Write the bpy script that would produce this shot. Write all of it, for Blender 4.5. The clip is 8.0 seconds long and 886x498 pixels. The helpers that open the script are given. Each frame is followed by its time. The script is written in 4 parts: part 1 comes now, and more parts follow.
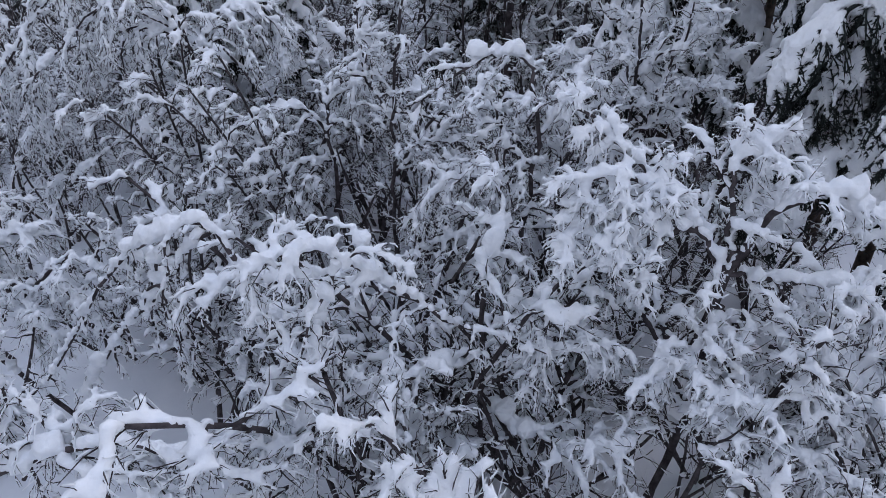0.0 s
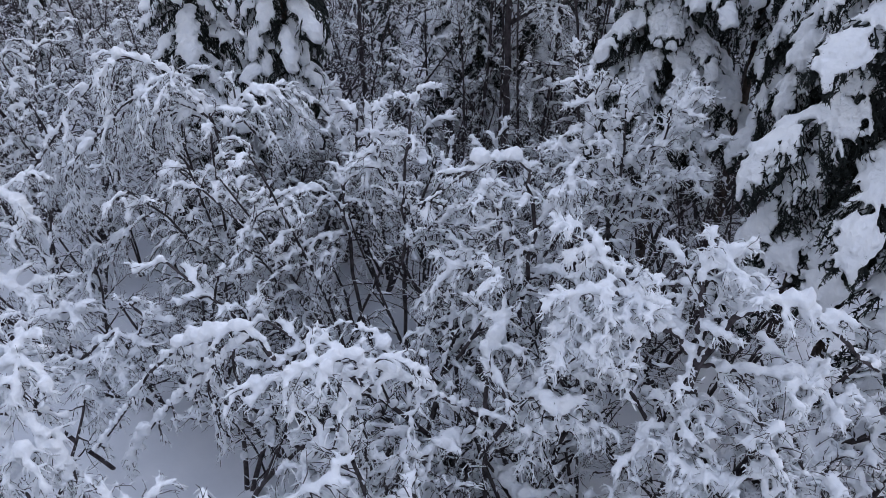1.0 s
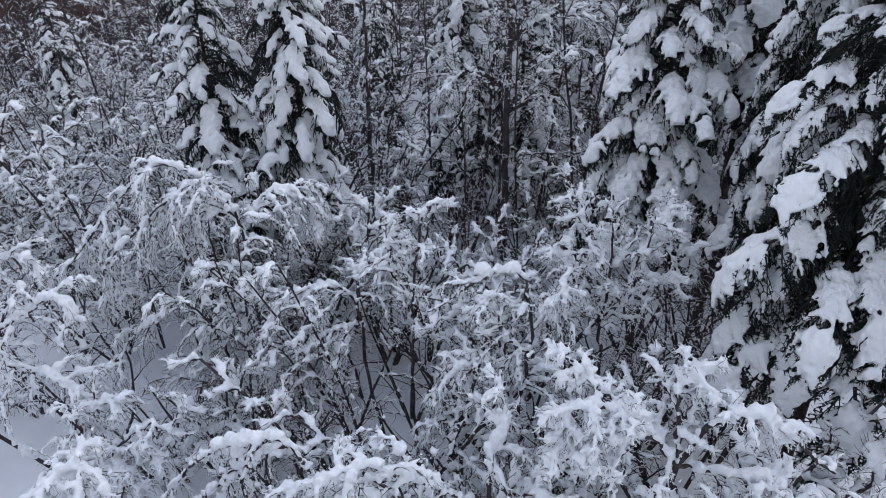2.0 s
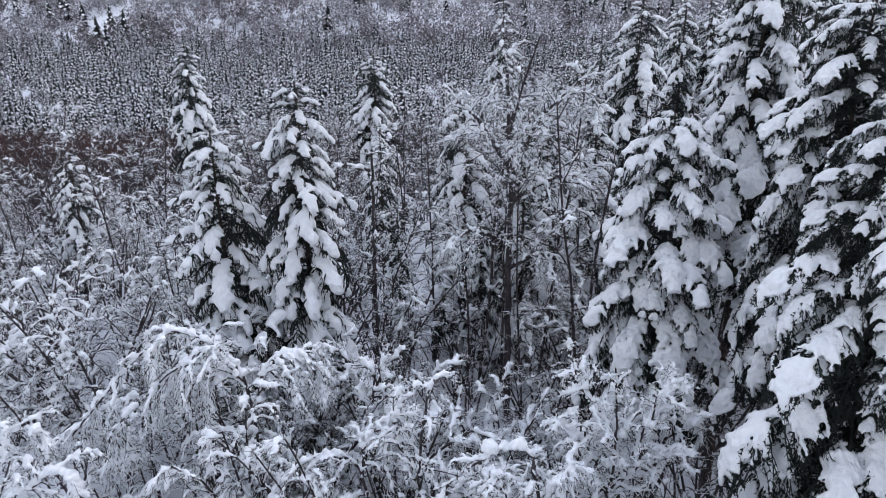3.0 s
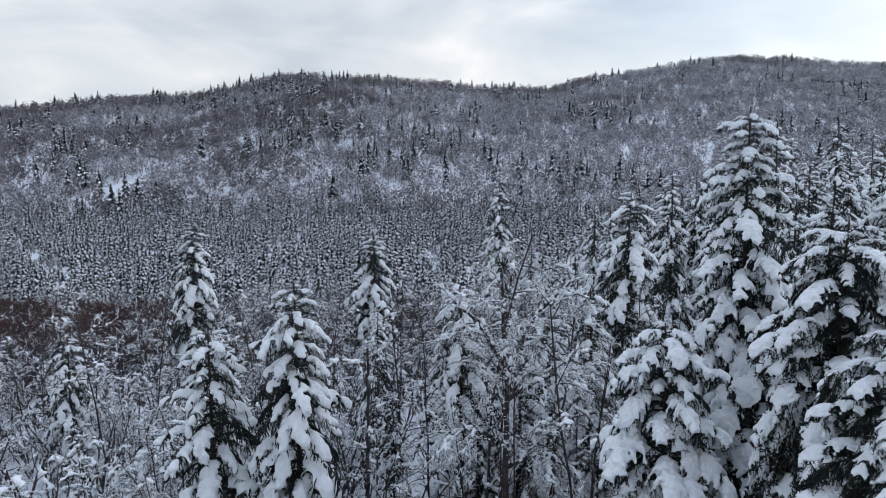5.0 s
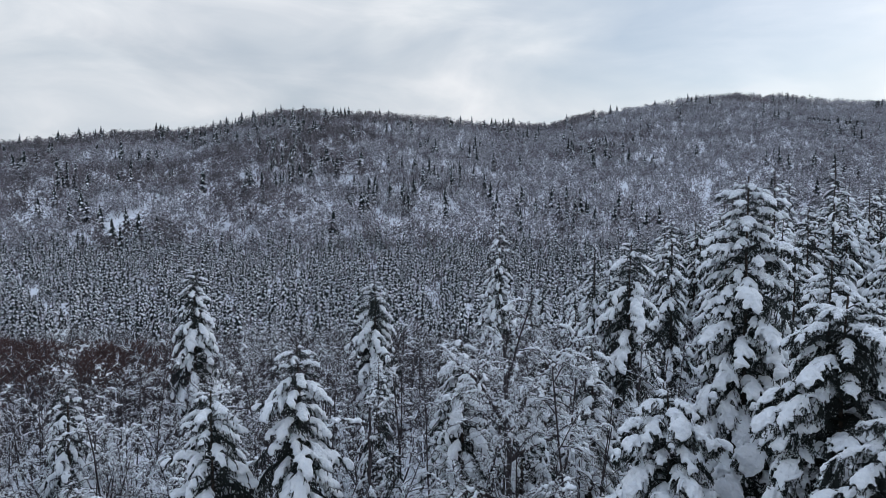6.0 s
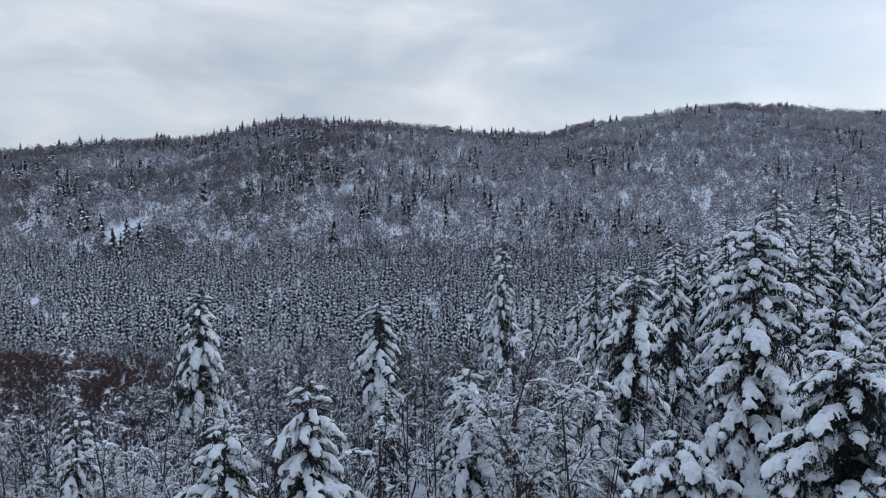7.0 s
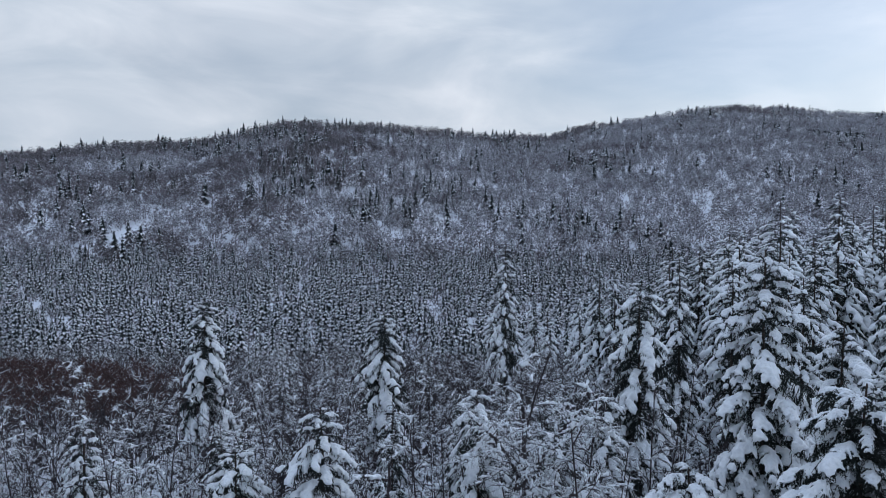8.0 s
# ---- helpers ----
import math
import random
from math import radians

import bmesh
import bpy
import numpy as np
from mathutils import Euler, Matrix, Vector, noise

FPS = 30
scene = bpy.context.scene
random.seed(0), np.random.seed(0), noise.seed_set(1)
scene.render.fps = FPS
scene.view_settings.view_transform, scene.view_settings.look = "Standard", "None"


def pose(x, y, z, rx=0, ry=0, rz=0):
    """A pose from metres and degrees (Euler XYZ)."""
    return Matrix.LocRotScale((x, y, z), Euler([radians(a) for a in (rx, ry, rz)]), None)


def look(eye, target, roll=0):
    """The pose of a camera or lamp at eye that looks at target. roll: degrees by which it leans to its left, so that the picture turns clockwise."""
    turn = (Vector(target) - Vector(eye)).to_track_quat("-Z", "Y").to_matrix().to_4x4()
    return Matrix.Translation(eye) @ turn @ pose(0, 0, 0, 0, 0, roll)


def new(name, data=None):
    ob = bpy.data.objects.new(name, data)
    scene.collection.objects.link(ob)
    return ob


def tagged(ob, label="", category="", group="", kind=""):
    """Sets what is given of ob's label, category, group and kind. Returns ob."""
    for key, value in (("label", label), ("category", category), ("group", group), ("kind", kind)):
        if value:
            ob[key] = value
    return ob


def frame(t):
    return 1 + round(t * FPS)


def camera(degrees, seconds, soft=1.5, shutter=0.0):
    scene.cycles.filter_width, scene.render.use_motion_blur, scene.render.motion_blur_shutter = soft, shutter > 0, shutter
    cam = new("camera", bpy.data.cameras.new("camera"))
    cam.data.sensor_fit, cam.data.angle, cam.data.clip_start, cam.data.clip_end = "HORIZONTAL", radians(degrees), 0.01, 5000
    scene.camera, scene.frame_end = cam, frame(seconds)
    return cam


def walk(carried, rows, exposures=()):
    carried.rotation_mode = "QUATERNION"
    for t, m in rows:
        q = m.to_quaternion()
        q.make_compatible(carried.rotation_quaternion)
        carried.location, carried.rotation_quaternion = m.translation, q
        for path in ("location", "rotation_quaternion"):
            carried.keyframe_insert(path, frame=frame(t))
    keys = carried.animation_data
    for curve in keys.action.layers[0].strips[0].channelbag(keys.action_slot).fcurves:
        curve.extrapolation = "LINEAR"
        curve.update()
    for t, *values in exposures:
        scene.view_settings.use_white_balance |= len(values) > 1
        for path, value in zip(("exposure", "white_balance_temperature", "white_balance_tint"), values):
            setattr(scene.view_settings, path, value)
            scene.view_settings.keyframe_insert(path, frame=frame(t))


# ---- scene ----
cam = camera(64.6, 8.0, soft=0.5)
PATH = [
    (0, (0.278, 0.87, 12.997), (0.251, 2.556, 11.921), -0.5),
    (0.5, (0.154, 0.784, 14.191), (0.141, 2.478, 13.128), -0.5),
    (1, (0.102, 0.277, 15.296), (0.081, 1.973, 14.237), -0.7),
    (1.2, (0.093, 0.13, 15.78), (0.069, 1.831, 14.727), -0.9),
    (2.3, (-0.143, -0.525, 18.294), (-0.156, 1.249, 17.371), -0.5),
    (2.5, (-0.158, -0.487, 18.648), (-0.172, 1.311, 17.772), -0.5),
    (2.9, (-0.173, -0.494, 19.042), (-0.186, 1.38, 18.343), -0.6),
    (3, (-0.233, -0.477, 19.074), (-0.246, 1.414, 18.425), -0.6),
    (3.1, (-0.237, -0.503, 19.112), (-0.251, 1.405, 18.514), -0.6),
    (3.5, (-0.283, -0.476, 19.378), (-0.295, 1.481, 18.963), -0.5),
    (4, (-0.226, -0.409, 19.735), (-0.236, 1.568, 19.432), -0.4),
    (4.5, (-0.063, -0.315, 20.174), (-0.072, 1.669, 19.917), -0.4),
    (6, (-0.196, -0.501, 21.805), (-0.202, 1.496, 21.695), -0.1),
    (6.5, (-0.408, -0.712, 22.432), (-0.414, 1.286, 22.342), -0.1),
    (7, (-0.651, -0.851, 23.006), (-0.656, 1.147, 22.918), -0.0),
    (7.5, (-0.837, -0.937, 23.555), (-0.844, 1.061, 23.469), 0.0),
    (8, (-1.038, -0.971, 24.082), (-1.045, 1.027, 23.998), 0.0),
]
walk(cam, [(t, look(eye, target, roll)) for t, eye, target, roll in PATH],
     [(0.0, -0.2, 6050, 16), (1.0, -0.12, 6050, 16), (2.5, 0.1, 6350, 13), (3.5, 0.36, 6350, 15), (4.5, 0.08, 6150, 10), (6.0, -0.25, 5950, 8), (8.0, -0.4, 5600, 8)])

# ---- light ----
SUN_ELEVATION, SUN_ROTATION = 26.0, 62.0
world = bpy.data.worlds.new("winter_sky")
scene.world = world
world.use_nodes = True
wt = world.node_tree
wt.nodes.clear()


def node(tree, kind, **values):
    n = tree.nodes.new(kind)
    for key, value in values.items():
        n.inputs[key].default_value = value
    return n


def ramp(tree, fac, stops):
    n = tree.nodes.new("ShaderNodeValToRGB")
    while len(n.color_ramp.elements) < len(stops):
        n.color_ramp.elements.new(0.5)
    for e, (p, c) in zip(n.color_ramp.elements, stops):
        e.position, e.color = p, (*c, 1)
    tree.links.new(fac, n.inputs[0])
    return n.outputs[0]


def build_sky():
    sky = wt.nodes.new("ShaderNodeTexSky")
    sky.sky_type, sky.sun_disc = "NISHITA", False
    sky.sun_elevation, sky.sun_rotation = radians(SUN_ELEVATION), radians(SUN_ROTATION)
    sky.altitude, sky.dust_density = 600, 1.5
    coord = wt.nodes.new("ShaderNodeTexCoord")
    stretch = node(wt, "ShaderNodeMapping", Location=(0.4, 0.2, 0.0), Scale=(1.0, 1.0, 3.0))
    wt.links.new(coord.outputs["Generated"], stretch.inputs[0])
    big = node(wt, "ShaderNodeTexNoise", Scale=1.7, Detail=4.0, Roughness=0.45, Distortion=0.4)
    fine = node(wt, "ShaderNodeTexNoise", Scale=4.2, Detail=6.0, Roughness=0.55, Distortion=0.5)
    for n in (big, fine):
        wt.links.new(stretch.outputs[0], n.inputs[0])
    cloud = ramp(wt, fine.outputs[0], [(0.3, (7.4, 7.9, 8.4)), (0.5, (8.7, 8.95, 9.2)), (0.72, (11.0, 10.8, 10.7))])
    cover = ramp(wt, big.outputs[0], [(0.38, (0.45, 0.45, 0.45)), (0.55, (1, 1, 1))])
    mix = wt.nodes.new("ShaderNodeMix")
    mix.data_type = "RGBA"
    wt.links.new(cover, mix.inputs[0])
    wt.links.new(sky.outputs[0], mix.inputs[6])
    wt.links.new(cloud, mix.inputs[7])
    # an overcast sky is brightest overhead
    split = wt.nodes.new("ShaderNodeSeparateXYZ")
    wt.links.new(coord.outputs["Generated"], split.inputs[0])
    gain = ramp(wt, split.outputs[2], [(0.0, (0.98, 0.94, 0.9)), (0.3, (0.98, 0.96, 0.94)), (1.0, (1.28, 1.38, 1.6))])
    lift = wt.nodes.new("ShaderNodeMix")
    lift.data_type, lift.blend_type = "RGBA", "MULTIPLY"
    lift.inputs[0].default_value = 1.0
    wt.links.new(mix.outputs[2], lift.inputs[6])
    wt.links.new(gain, lift.inputs[7])
    # and the veiled sun brightens its side of it
    aim = wt.nodes.new("ShaderNodeVectorMath")
    aim.operation = "DOT_PRODUCT"
    aim.inputs[1].default_value = Vector((159, 84, 88)).normalized()
    wt.links.new(coord.outputs["Generated"], aim.inputs[0])
    glow = ramp(wt, aim.outputs["Value"], [(0.0, (0.95, 0.96, 0.97)), (0.45, (1.0, 1.0, 1.0)), (1.0, (1.5, 1.46, 1.4))])
    side = wt.nodes.new("ShaderNodeMix")
    side.data_type, side.blend_type = "RGBA", "MULTIPLY"
    side.inputs[0].default_value = 1.0
    wt.links.new(lift.outputs[2], side.inputs[6])
    wt.links.new(glow, side.inputs[7])
    back = node(wt, "ShaderNodeBackground", Strength=0.1)
    wt.links.new(side.outputs[2], back.inputs[0])
    wt.links.new(back.outputs[0], wt.nodes.new("ShaderNodeOutputWorld").inputs[0])


build_sky()
sun = new("sun", bpy.data.lights.new("sun", "SUN"))
sun.data.energy, sun.data.angle, sun.data.color = 0.6, radians(30), (1.0, 0.96, 0.92)
sun.matrix_world = look((159, 84, 88), (0, 0, 0))


# ---- materials ----
def surface(name, rough, dark, light, scale, bump=0.0, bump_scale=30.0, spread=(0.35, 0.65), per_island=0.0, per_object=0.0, depth=0.03):
    m = bpy.data.materials.new(name)
    m.use_nodes = True
    t = m.node_tree
    p = t.nodes["Principled BSDF"]
    p.inputs["Roughness"].default_value = rough
    p.inputs["Specular IOR Level"].default_value = 0.25
    coord = t.nodes.new("ShaderNodeTexCoord")
    a = node(t, "ShaderNodeTexNoise", Scale=scale, Detail=4.0, Roughness=0.6)
    t.links.new(coord.outputs["Object"], a.inputs[0])
    fac = a.outputs[0]
    for on, source in ((per_island, ("ShaderNodeNewGeometry", "Random Per Island")), (per_object, ("ShaderNodeObjectInfo", "Random"))):
        if on:
            r = t.nodes.new(source[0])
            mixer = node(t, "ShaderNodeMix", Factor=on)
            t.links.new(fac, mixer.inputs[2])
            t.links.new(r.outputs[source[1]], mixer.inputs[3])
            fac = mixer.outputs[0]
    t.links.new(ramp(t, fac, [(spread[0], dark), (spread[1], light)]), p.inputs["Base Color"])
    if bump:
        b = node(t, "ShaderNodeTexNoise", Scale=bump_scale, Detail=5.0, Roughness=0.65)
        t.links.new(coord.outputs["Object"], b.inputs[0])
        bn = node(t, "ShaderNodeBump", Strength=bump, Distance=depth)
        t.links.new(b.outputs[0], bn.inputs["Height"])
        t.links.new(bn.outputs[0], p.inputs["Normal"])
    return m


SNOW = surface("bough_snow", 0.75, (0.78, 0.81, 0.85), (0.87, 0.89, 0.91), 3.0, 1.0, 6.0, depth=0.09)
FROST = surface("twig_snow", 0.8, (0.77, 0.8, 0.84), (0.88, 0.9, 0.92), 4.0, 0.6, 13.0, depth=0.05)
GROUND_SNOW = surface("ground_snow", 0.8, (0.7, 0.73, 0.78), (0.81, 0.83, 0.87), 0.3, 0.5, 2.5)
BARK = surface("spruce_bark", 0.9, (0.025, 0.019, 0.016), (0.085, 0.063, 0.052), 6.0, 0.8, 20.0)
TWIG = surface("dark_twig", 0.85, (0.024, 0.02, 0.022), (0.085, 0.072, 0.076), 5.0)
RED_TWIG = surface("red_brown_twig", 0.85, (0.045, 0.03, 0.029), (0.1, 0.06, 0.057), 0.3, per_island=0.15)
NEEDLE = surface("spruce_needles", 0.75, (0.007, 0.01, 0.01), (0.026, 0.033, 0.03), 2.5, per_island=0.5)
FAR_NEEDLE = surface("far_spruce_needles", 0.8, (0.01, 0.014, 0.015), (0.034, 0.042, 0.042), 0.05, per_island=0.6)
FAR_SNOW = surface("far_tree_snow", 0.8, (0.7, 0.73, 0.78), (0.88, 0.9, 0.92), 0.05, per_island=0.6)
FAR_FROST = surface("far_frosted_twig", 0.9, (0.29, 0.29, 0.315), (0.58, 0.59, 0.625), 0.07, spread=(0.32, 0.68), per_island=0.08)
# Lifted well above dark_twig, with the hillside's haze put into the colour.
HAZY_FAR_TWIG = surface("hazy_far_twig", 0.9, (0.075, 0.067, 0.073), (0.22, 0.2, 0.212), 0.07, spread=(0.32, 0.68), per_island=0.08)

# ---- mesh tools ----
UP = np.array((0.0, 0.0, 1.0))


def unit(v):
    return v / np.maximum(np.linalg.norm(v, axis=-1, keepdims=True), 1e-9)


class Geo:
    """Vertices, quads and triangles, with a material slot for each face."""

    def __init__(self):
        self.v, self.q, self.t, self.qm, self.tm, self.n = [], [], [], [], [], 0

    def add(self, v, quads=None, tris=None, slot=0):
        if quads is not None and len(quads):
            self.q.append(np.asarray(quads) + self.n)
            self.qm.append(np.broadcast_to(slot, len(quads)))
        if tris is not None and len(tris):
            self.t.append(np.asarray(tris) + self.n)
            self.tm.append(np.broadcast_to(slot, len(tris)))
        self.v.append(v)
        self.n += len(v)

    def arrays(self):
        v = np.concatenate(self.v)
        q = np.concatenate(self.q) if self.q else np.zeros((0, 4), int)
        t = np.concatenate(self.t) if self.t else np.zeros((0, 3), int)
        qm = np.concatenate(self.qm) if self.q else np.zeros(0, int)
        tm = np.concatenate(self.tm) if self.t else np.zeros(0, int)
        return v, q, t, qm, tm

    def mesh(self, name, materials, smooth=True):
        v, q, t, qm, tm = self.arrays()
        me = bpy.data.meshes.new(name)
        me.vertices.add(len(v))
        me.vertices.foreach_set("co", np.asarray(v, np.float32).ravel())
        loops = np.concatenate([q.ravel(), t.ravel()]).astype(np.int32)
        me.loops.add(len(loops))
        me.loops.foreach_set("vertex_index", loops)
        starts = np.concatenate([np.arange(len(q)) * 4, len(q) * 4 + np.arange(len(t)) * 3]).astype(np.int32)
        me.polygons.add(len(starts))
        me.polygons.foreach_set("loop_start", starts)
        me.polygons.foreach_set("material_index", np.concatenate([qm, tm]).astype(np.int32))
        me.polygons.foreach_set("use_smooth", np.full(len(starts), smooth))
        for m in materials:
            me.materials.append(m)
        me.update(calc_edges=True)
        return me


def tubes(geo, p, r, sides, slot=0, lift=0.0, flat=1.0, ragged=0.0, rng=None):
    """A bundle of tapered tubes along the lines p (count, points, 3); lift raises them off the lines by that many radii."""
    count, n = p.shape[:2]
    if not count:
        return
    tan = unit(np.gradient(p, axis=1))
    a = np.cross(tan, UP)
    weak = np.linalg.norm(a[:, :1], axis=-1, keepdims=True) < 0.05
    a[:, :1] = unit(np.where(weak, np.array((1.0, 0.0, 0.0)), a[:, :1]))
    # carry the first ring's turn along the line, so that no ring is flipped over
    for k in range(1, n):
        a[:, k] = unit(a[:, k - 1] - (a[:, k - 1] * tan[:, k]).sum(-1, keepdims=True) * tan[:, k])
    b = np.cross(a, tan)
    above = UP - tan * tan[..., 2:]
    ang = np.arange(sides) * 2 * np.pi / sides + np.pi / 2
    ring = np.cos(ang)[:, None] * a[:, :, None] + np.sin(ang)[:, None] * b[:, :, None] * flat
    v = (p + above * (r * lift)[..., None])[:, :, None] + ring * r[:, :, None, None]
    if ragged:
        v = v + rng.normal(0, ragged, v.shape) * r[:, :, None, None]
    base = (np.arange(count) * n * sides)[:, None, None] + (np.arange(n - 1) * sides)[None, :, None]
    i, j = np.arange(sides), (np.arange(sides) + 1) % sides
    quads = np.stack([base + i, base + j, base + sides + j, base + sides + i], -1).reshape(-1, 4)
    geo.add(v.reshape(-1, 3), quads=quads, slot=slot)


def grow(rng, start, heading, length, droop, n, wander=0.12, lean=None):
    """Lines that start in a heading and sink under their own weight."""
    count = len(start)
    p = np.zeros((count, n, 3))
    p[:, 0] = start
    d = unit(heading)
    step = (length / (n - 1))[:, None]
    for k in range(1, n):
        p[:, k] = p[:, k - 1] + d * step
        pull = np.zeros((count, 3))
        pull[:, 2] = -droop * (0.5 + k / n) / n * 2
        if lean is not None:
            pull += lean / n
        d = unit(d + pull + rng.normal(0, wander, (count, 3)))
    return p


def offspring(rng, p, per, lo, hi, angle, flatness=0.3):
    """Starts, headings, places along the parent and the parents' numbers for side shoots."""
    count, n = p.shape[:2]
    par = np.repeat(np.arange(count), per)
    s = (np.tile(np.arange(per), count) + rng.random(count * per)) / per * (hi - lo) + lo
    f = s * (n - 1)
    k = np.minimum(f.astype(int), n - 2)
    w = (f - k)[:, None]
    start = p[par, k] * (1 - w) + p[par, k + 1] * w
    tan = unit(p[par, k + 1] - p[par, k])
    side = unit(np.cross(tan, UP) + rng.normal(0, 0.05, tan.shape))
    top = np.cross(side, tan)
    turn = rng.normal(0, flatness * np.pi / 2, len(par)) + np.where(rng.random(len(par)) < 0.5, 0, np.pi)
    out = side * np.cos(turn)[:, None] + top * np.sin(turn)[:, None]
    ang = radians(angle) * rng.uniform(0.6, 1.3, len(par))
    return start, tan * np.cos(ang)[:, None] + out * np.sin(ang)[:, None], s, par


def taper(r0, n, end=0.25):
    return r0[:, None] * np.linspace(1, end, n)[None] ** 0.8


def part(name, me, parent, label="", m=None):
    ob = new(name, me)
    ob.parent = parent
    if m is not None:
        ob.matrix_basis = m
    if label:
        ob["label"] = label
    return ob


ICO = None
LUMPY = np.random.default_rng(9)


def ico():
    global ICO
    if ICO is None:
        bm = bmesh.new()
        bmesh.ops.create_icosphere(bm, subdivisions=1, radius=1)
        bm.verts.ensure_lookup_table()
        ICO = np.array([v.co[:] for v in bm.verts]), np.array([[v.index for v in f.verts] for f in bm.faces])
        bm.free()
    return ICO


def lumps(geo, centres, sizes, slot=0):
    """Rough balls, each with its own three half-widths."""
    v, f = ico()
    n = len(centres)
    dented = v[None] * LUMPY.uniform(0.65, 1.25, (n, len(v), 1))
    geo.add((centres[:, None] + dented * sizes[:, None]).reshape(-1, 3),
            tris=(f[None] + (np.arange(n) * len(v))[:, None, None]).reshape(-1, 3), slot=slot)


WORKSHOP = bpy.data.scenes.new("workshop")


def melted(geo, name, voxel, material, smooth=3, crumbs=0.03):
    """One closed skin round overlapping lumps."""
    ob = bpy.data.objects.new("lump_source", geo.mesh("lump_source", [material]))
    WORKSHOP.collection.objects.link(ob)
    mod = ob.modifiers.new("skin", "REMESH")
    mod.mode, mod.voxel_size, mod.use_smooth_shade = "VOXEL", voxel, True
    even = ob.modifiers.new("even", "SMOOTH")
    even.factor, even.iterations = 0.5, smooth
    layer = WORKSHOP.view_layers[0]
    layer.update()
    dg = layer.depsgraph
    me = bpy.data.meshes.new_from_object(ob.evaluated_get(dg))
    me.name = name
    old = ob.data
    bpy.data.objects.remove(ob)
    bpy.data.meshes.remove(old)
    v, t = mesh_arrays(me)
    bpy.data.meshes.remove(me)
    # no crumbs
    mark = np.arange(len(v))
    while crumbs:
        low = mark[t].min(1)
        fresh = mark.copy()
        for k in range(3):
            np.minimum.at(fresh, t[:, k], low)
        if (fresh == mark).all():
            break
        mark = fresh
    if crumbs:
        size = np.bincount(mark)
        t = t[size[mark[t[:, 0]]] > crumbs * size.sum()]
    used, t = np.unique(t, return_inverse=True)
    v, t = v[used], t.reshape(-1, 3)
    x, y, z = v.T * 7.0
    dent = np.sin(x * 1.3 + 2 * np.sin(y)) * np.sin(y * 1.1 + 1.7 * np.sin(z * 1.2)) + 0.6 * np.sin(2.3 * x + 3 * z) * np.sin(2.1 * y)
    x, y, z = v.T * 19.0
    fine = np.sin(x + 2 * np.sin(y * 0.9)) * np.sin(y * 1.2 + 1.5 * np.sin(z * 1.1)) + 0.5 * np.sin(1.9 * x + 2 * z) * np.sin(2.2 * y + z)
    v[:, 2] += 0.014 * dent + 0.009 * fine
    out = Geo()
    out.add(v, tris=t)
    return out.mesh(name, [material])


def mesh_arrays(me):
    v = np.zeros(len(me.vertices) * 3)
    me.vertices.foreach_get("co", v)
    me.calc_loop_triangles()
    t = np.zeros(len(me.loop_triangles) * 3, int)
    me.loop_triangles.foreach_get("vertices", t)
    return v.reshape(-1, 3), t.reshape(-1, 3)


def moved(v, ms):
    """Copies of the vertices v by each 4 x 4 of ms."""
    ms = np.asarray(ms)
    return (np.einsum("nij,vj->nvi", ms[:, :3, :3], v) + ms[:, None, :3, 3]).reshape(-1, 3)


def repeat(geo, v, tris, ms, slot=0):
    n = len(ms)
    geo.add(moved(v, ms), tris=(tris[None] + (np.arange(n) * len(v))[:, None, None]).reshape(-1, 3), slot=slot)


# ---- terrain ----
# The skyline: azimuth (x over y), rise (z over distance) and distance of the ridge.
RIDGE = [(-2.0, 0.085, 850), (-0.8, 0.083, 850), (-0.634, 0.0865, 850), (-0.585, 0.0905, 850), (-0.529, 0.096, 850), (-0.436, 0.1015, 860), (-0.36, 0.104, 880),
         (-0.295, 0.1165, 900), (-0.239, 0.131, 900), (-0.195, 0.1335, 900), (-0.167, 0.129, 900), (-0.071, 0.126, 920), (-0.023, 0.122, 940), (0.033, 0.115, 960),
         (0.073, 0.112, 1000), (0.157, 0.114, 1060), (0.193, 0.1265, 1090), (0.257, 0.1355, 1110), (0.337, 0.149, 1120), (0.401, 0.1555, 1120), (0.477, 0.154, 1120),
         (0.544, 0.1475, 1120), (0.623, 0.145, 1120), (0.8, 0.12, 1150), (2.0, 0.09, 1150)]


def sstep(a, b, x):
    t = np.clip((x - a) / (b - a), 0, 1)
    return t * t * (3 - 2 * t)


def waves(x, y, seed, size):
    r = np.random.default_rng(seed)
    z = np.zeros_like(x)
    for k in range(7):
        a, ph, f = r.uniform(0, 6.28), r.uniform(0, 6.28), r.uniform(0.6, 2.2) / size
        z = z + np.sin((x * math.cos(a) + y * math.sin(a)) * f * 6.28 + ph) / 7
    return z


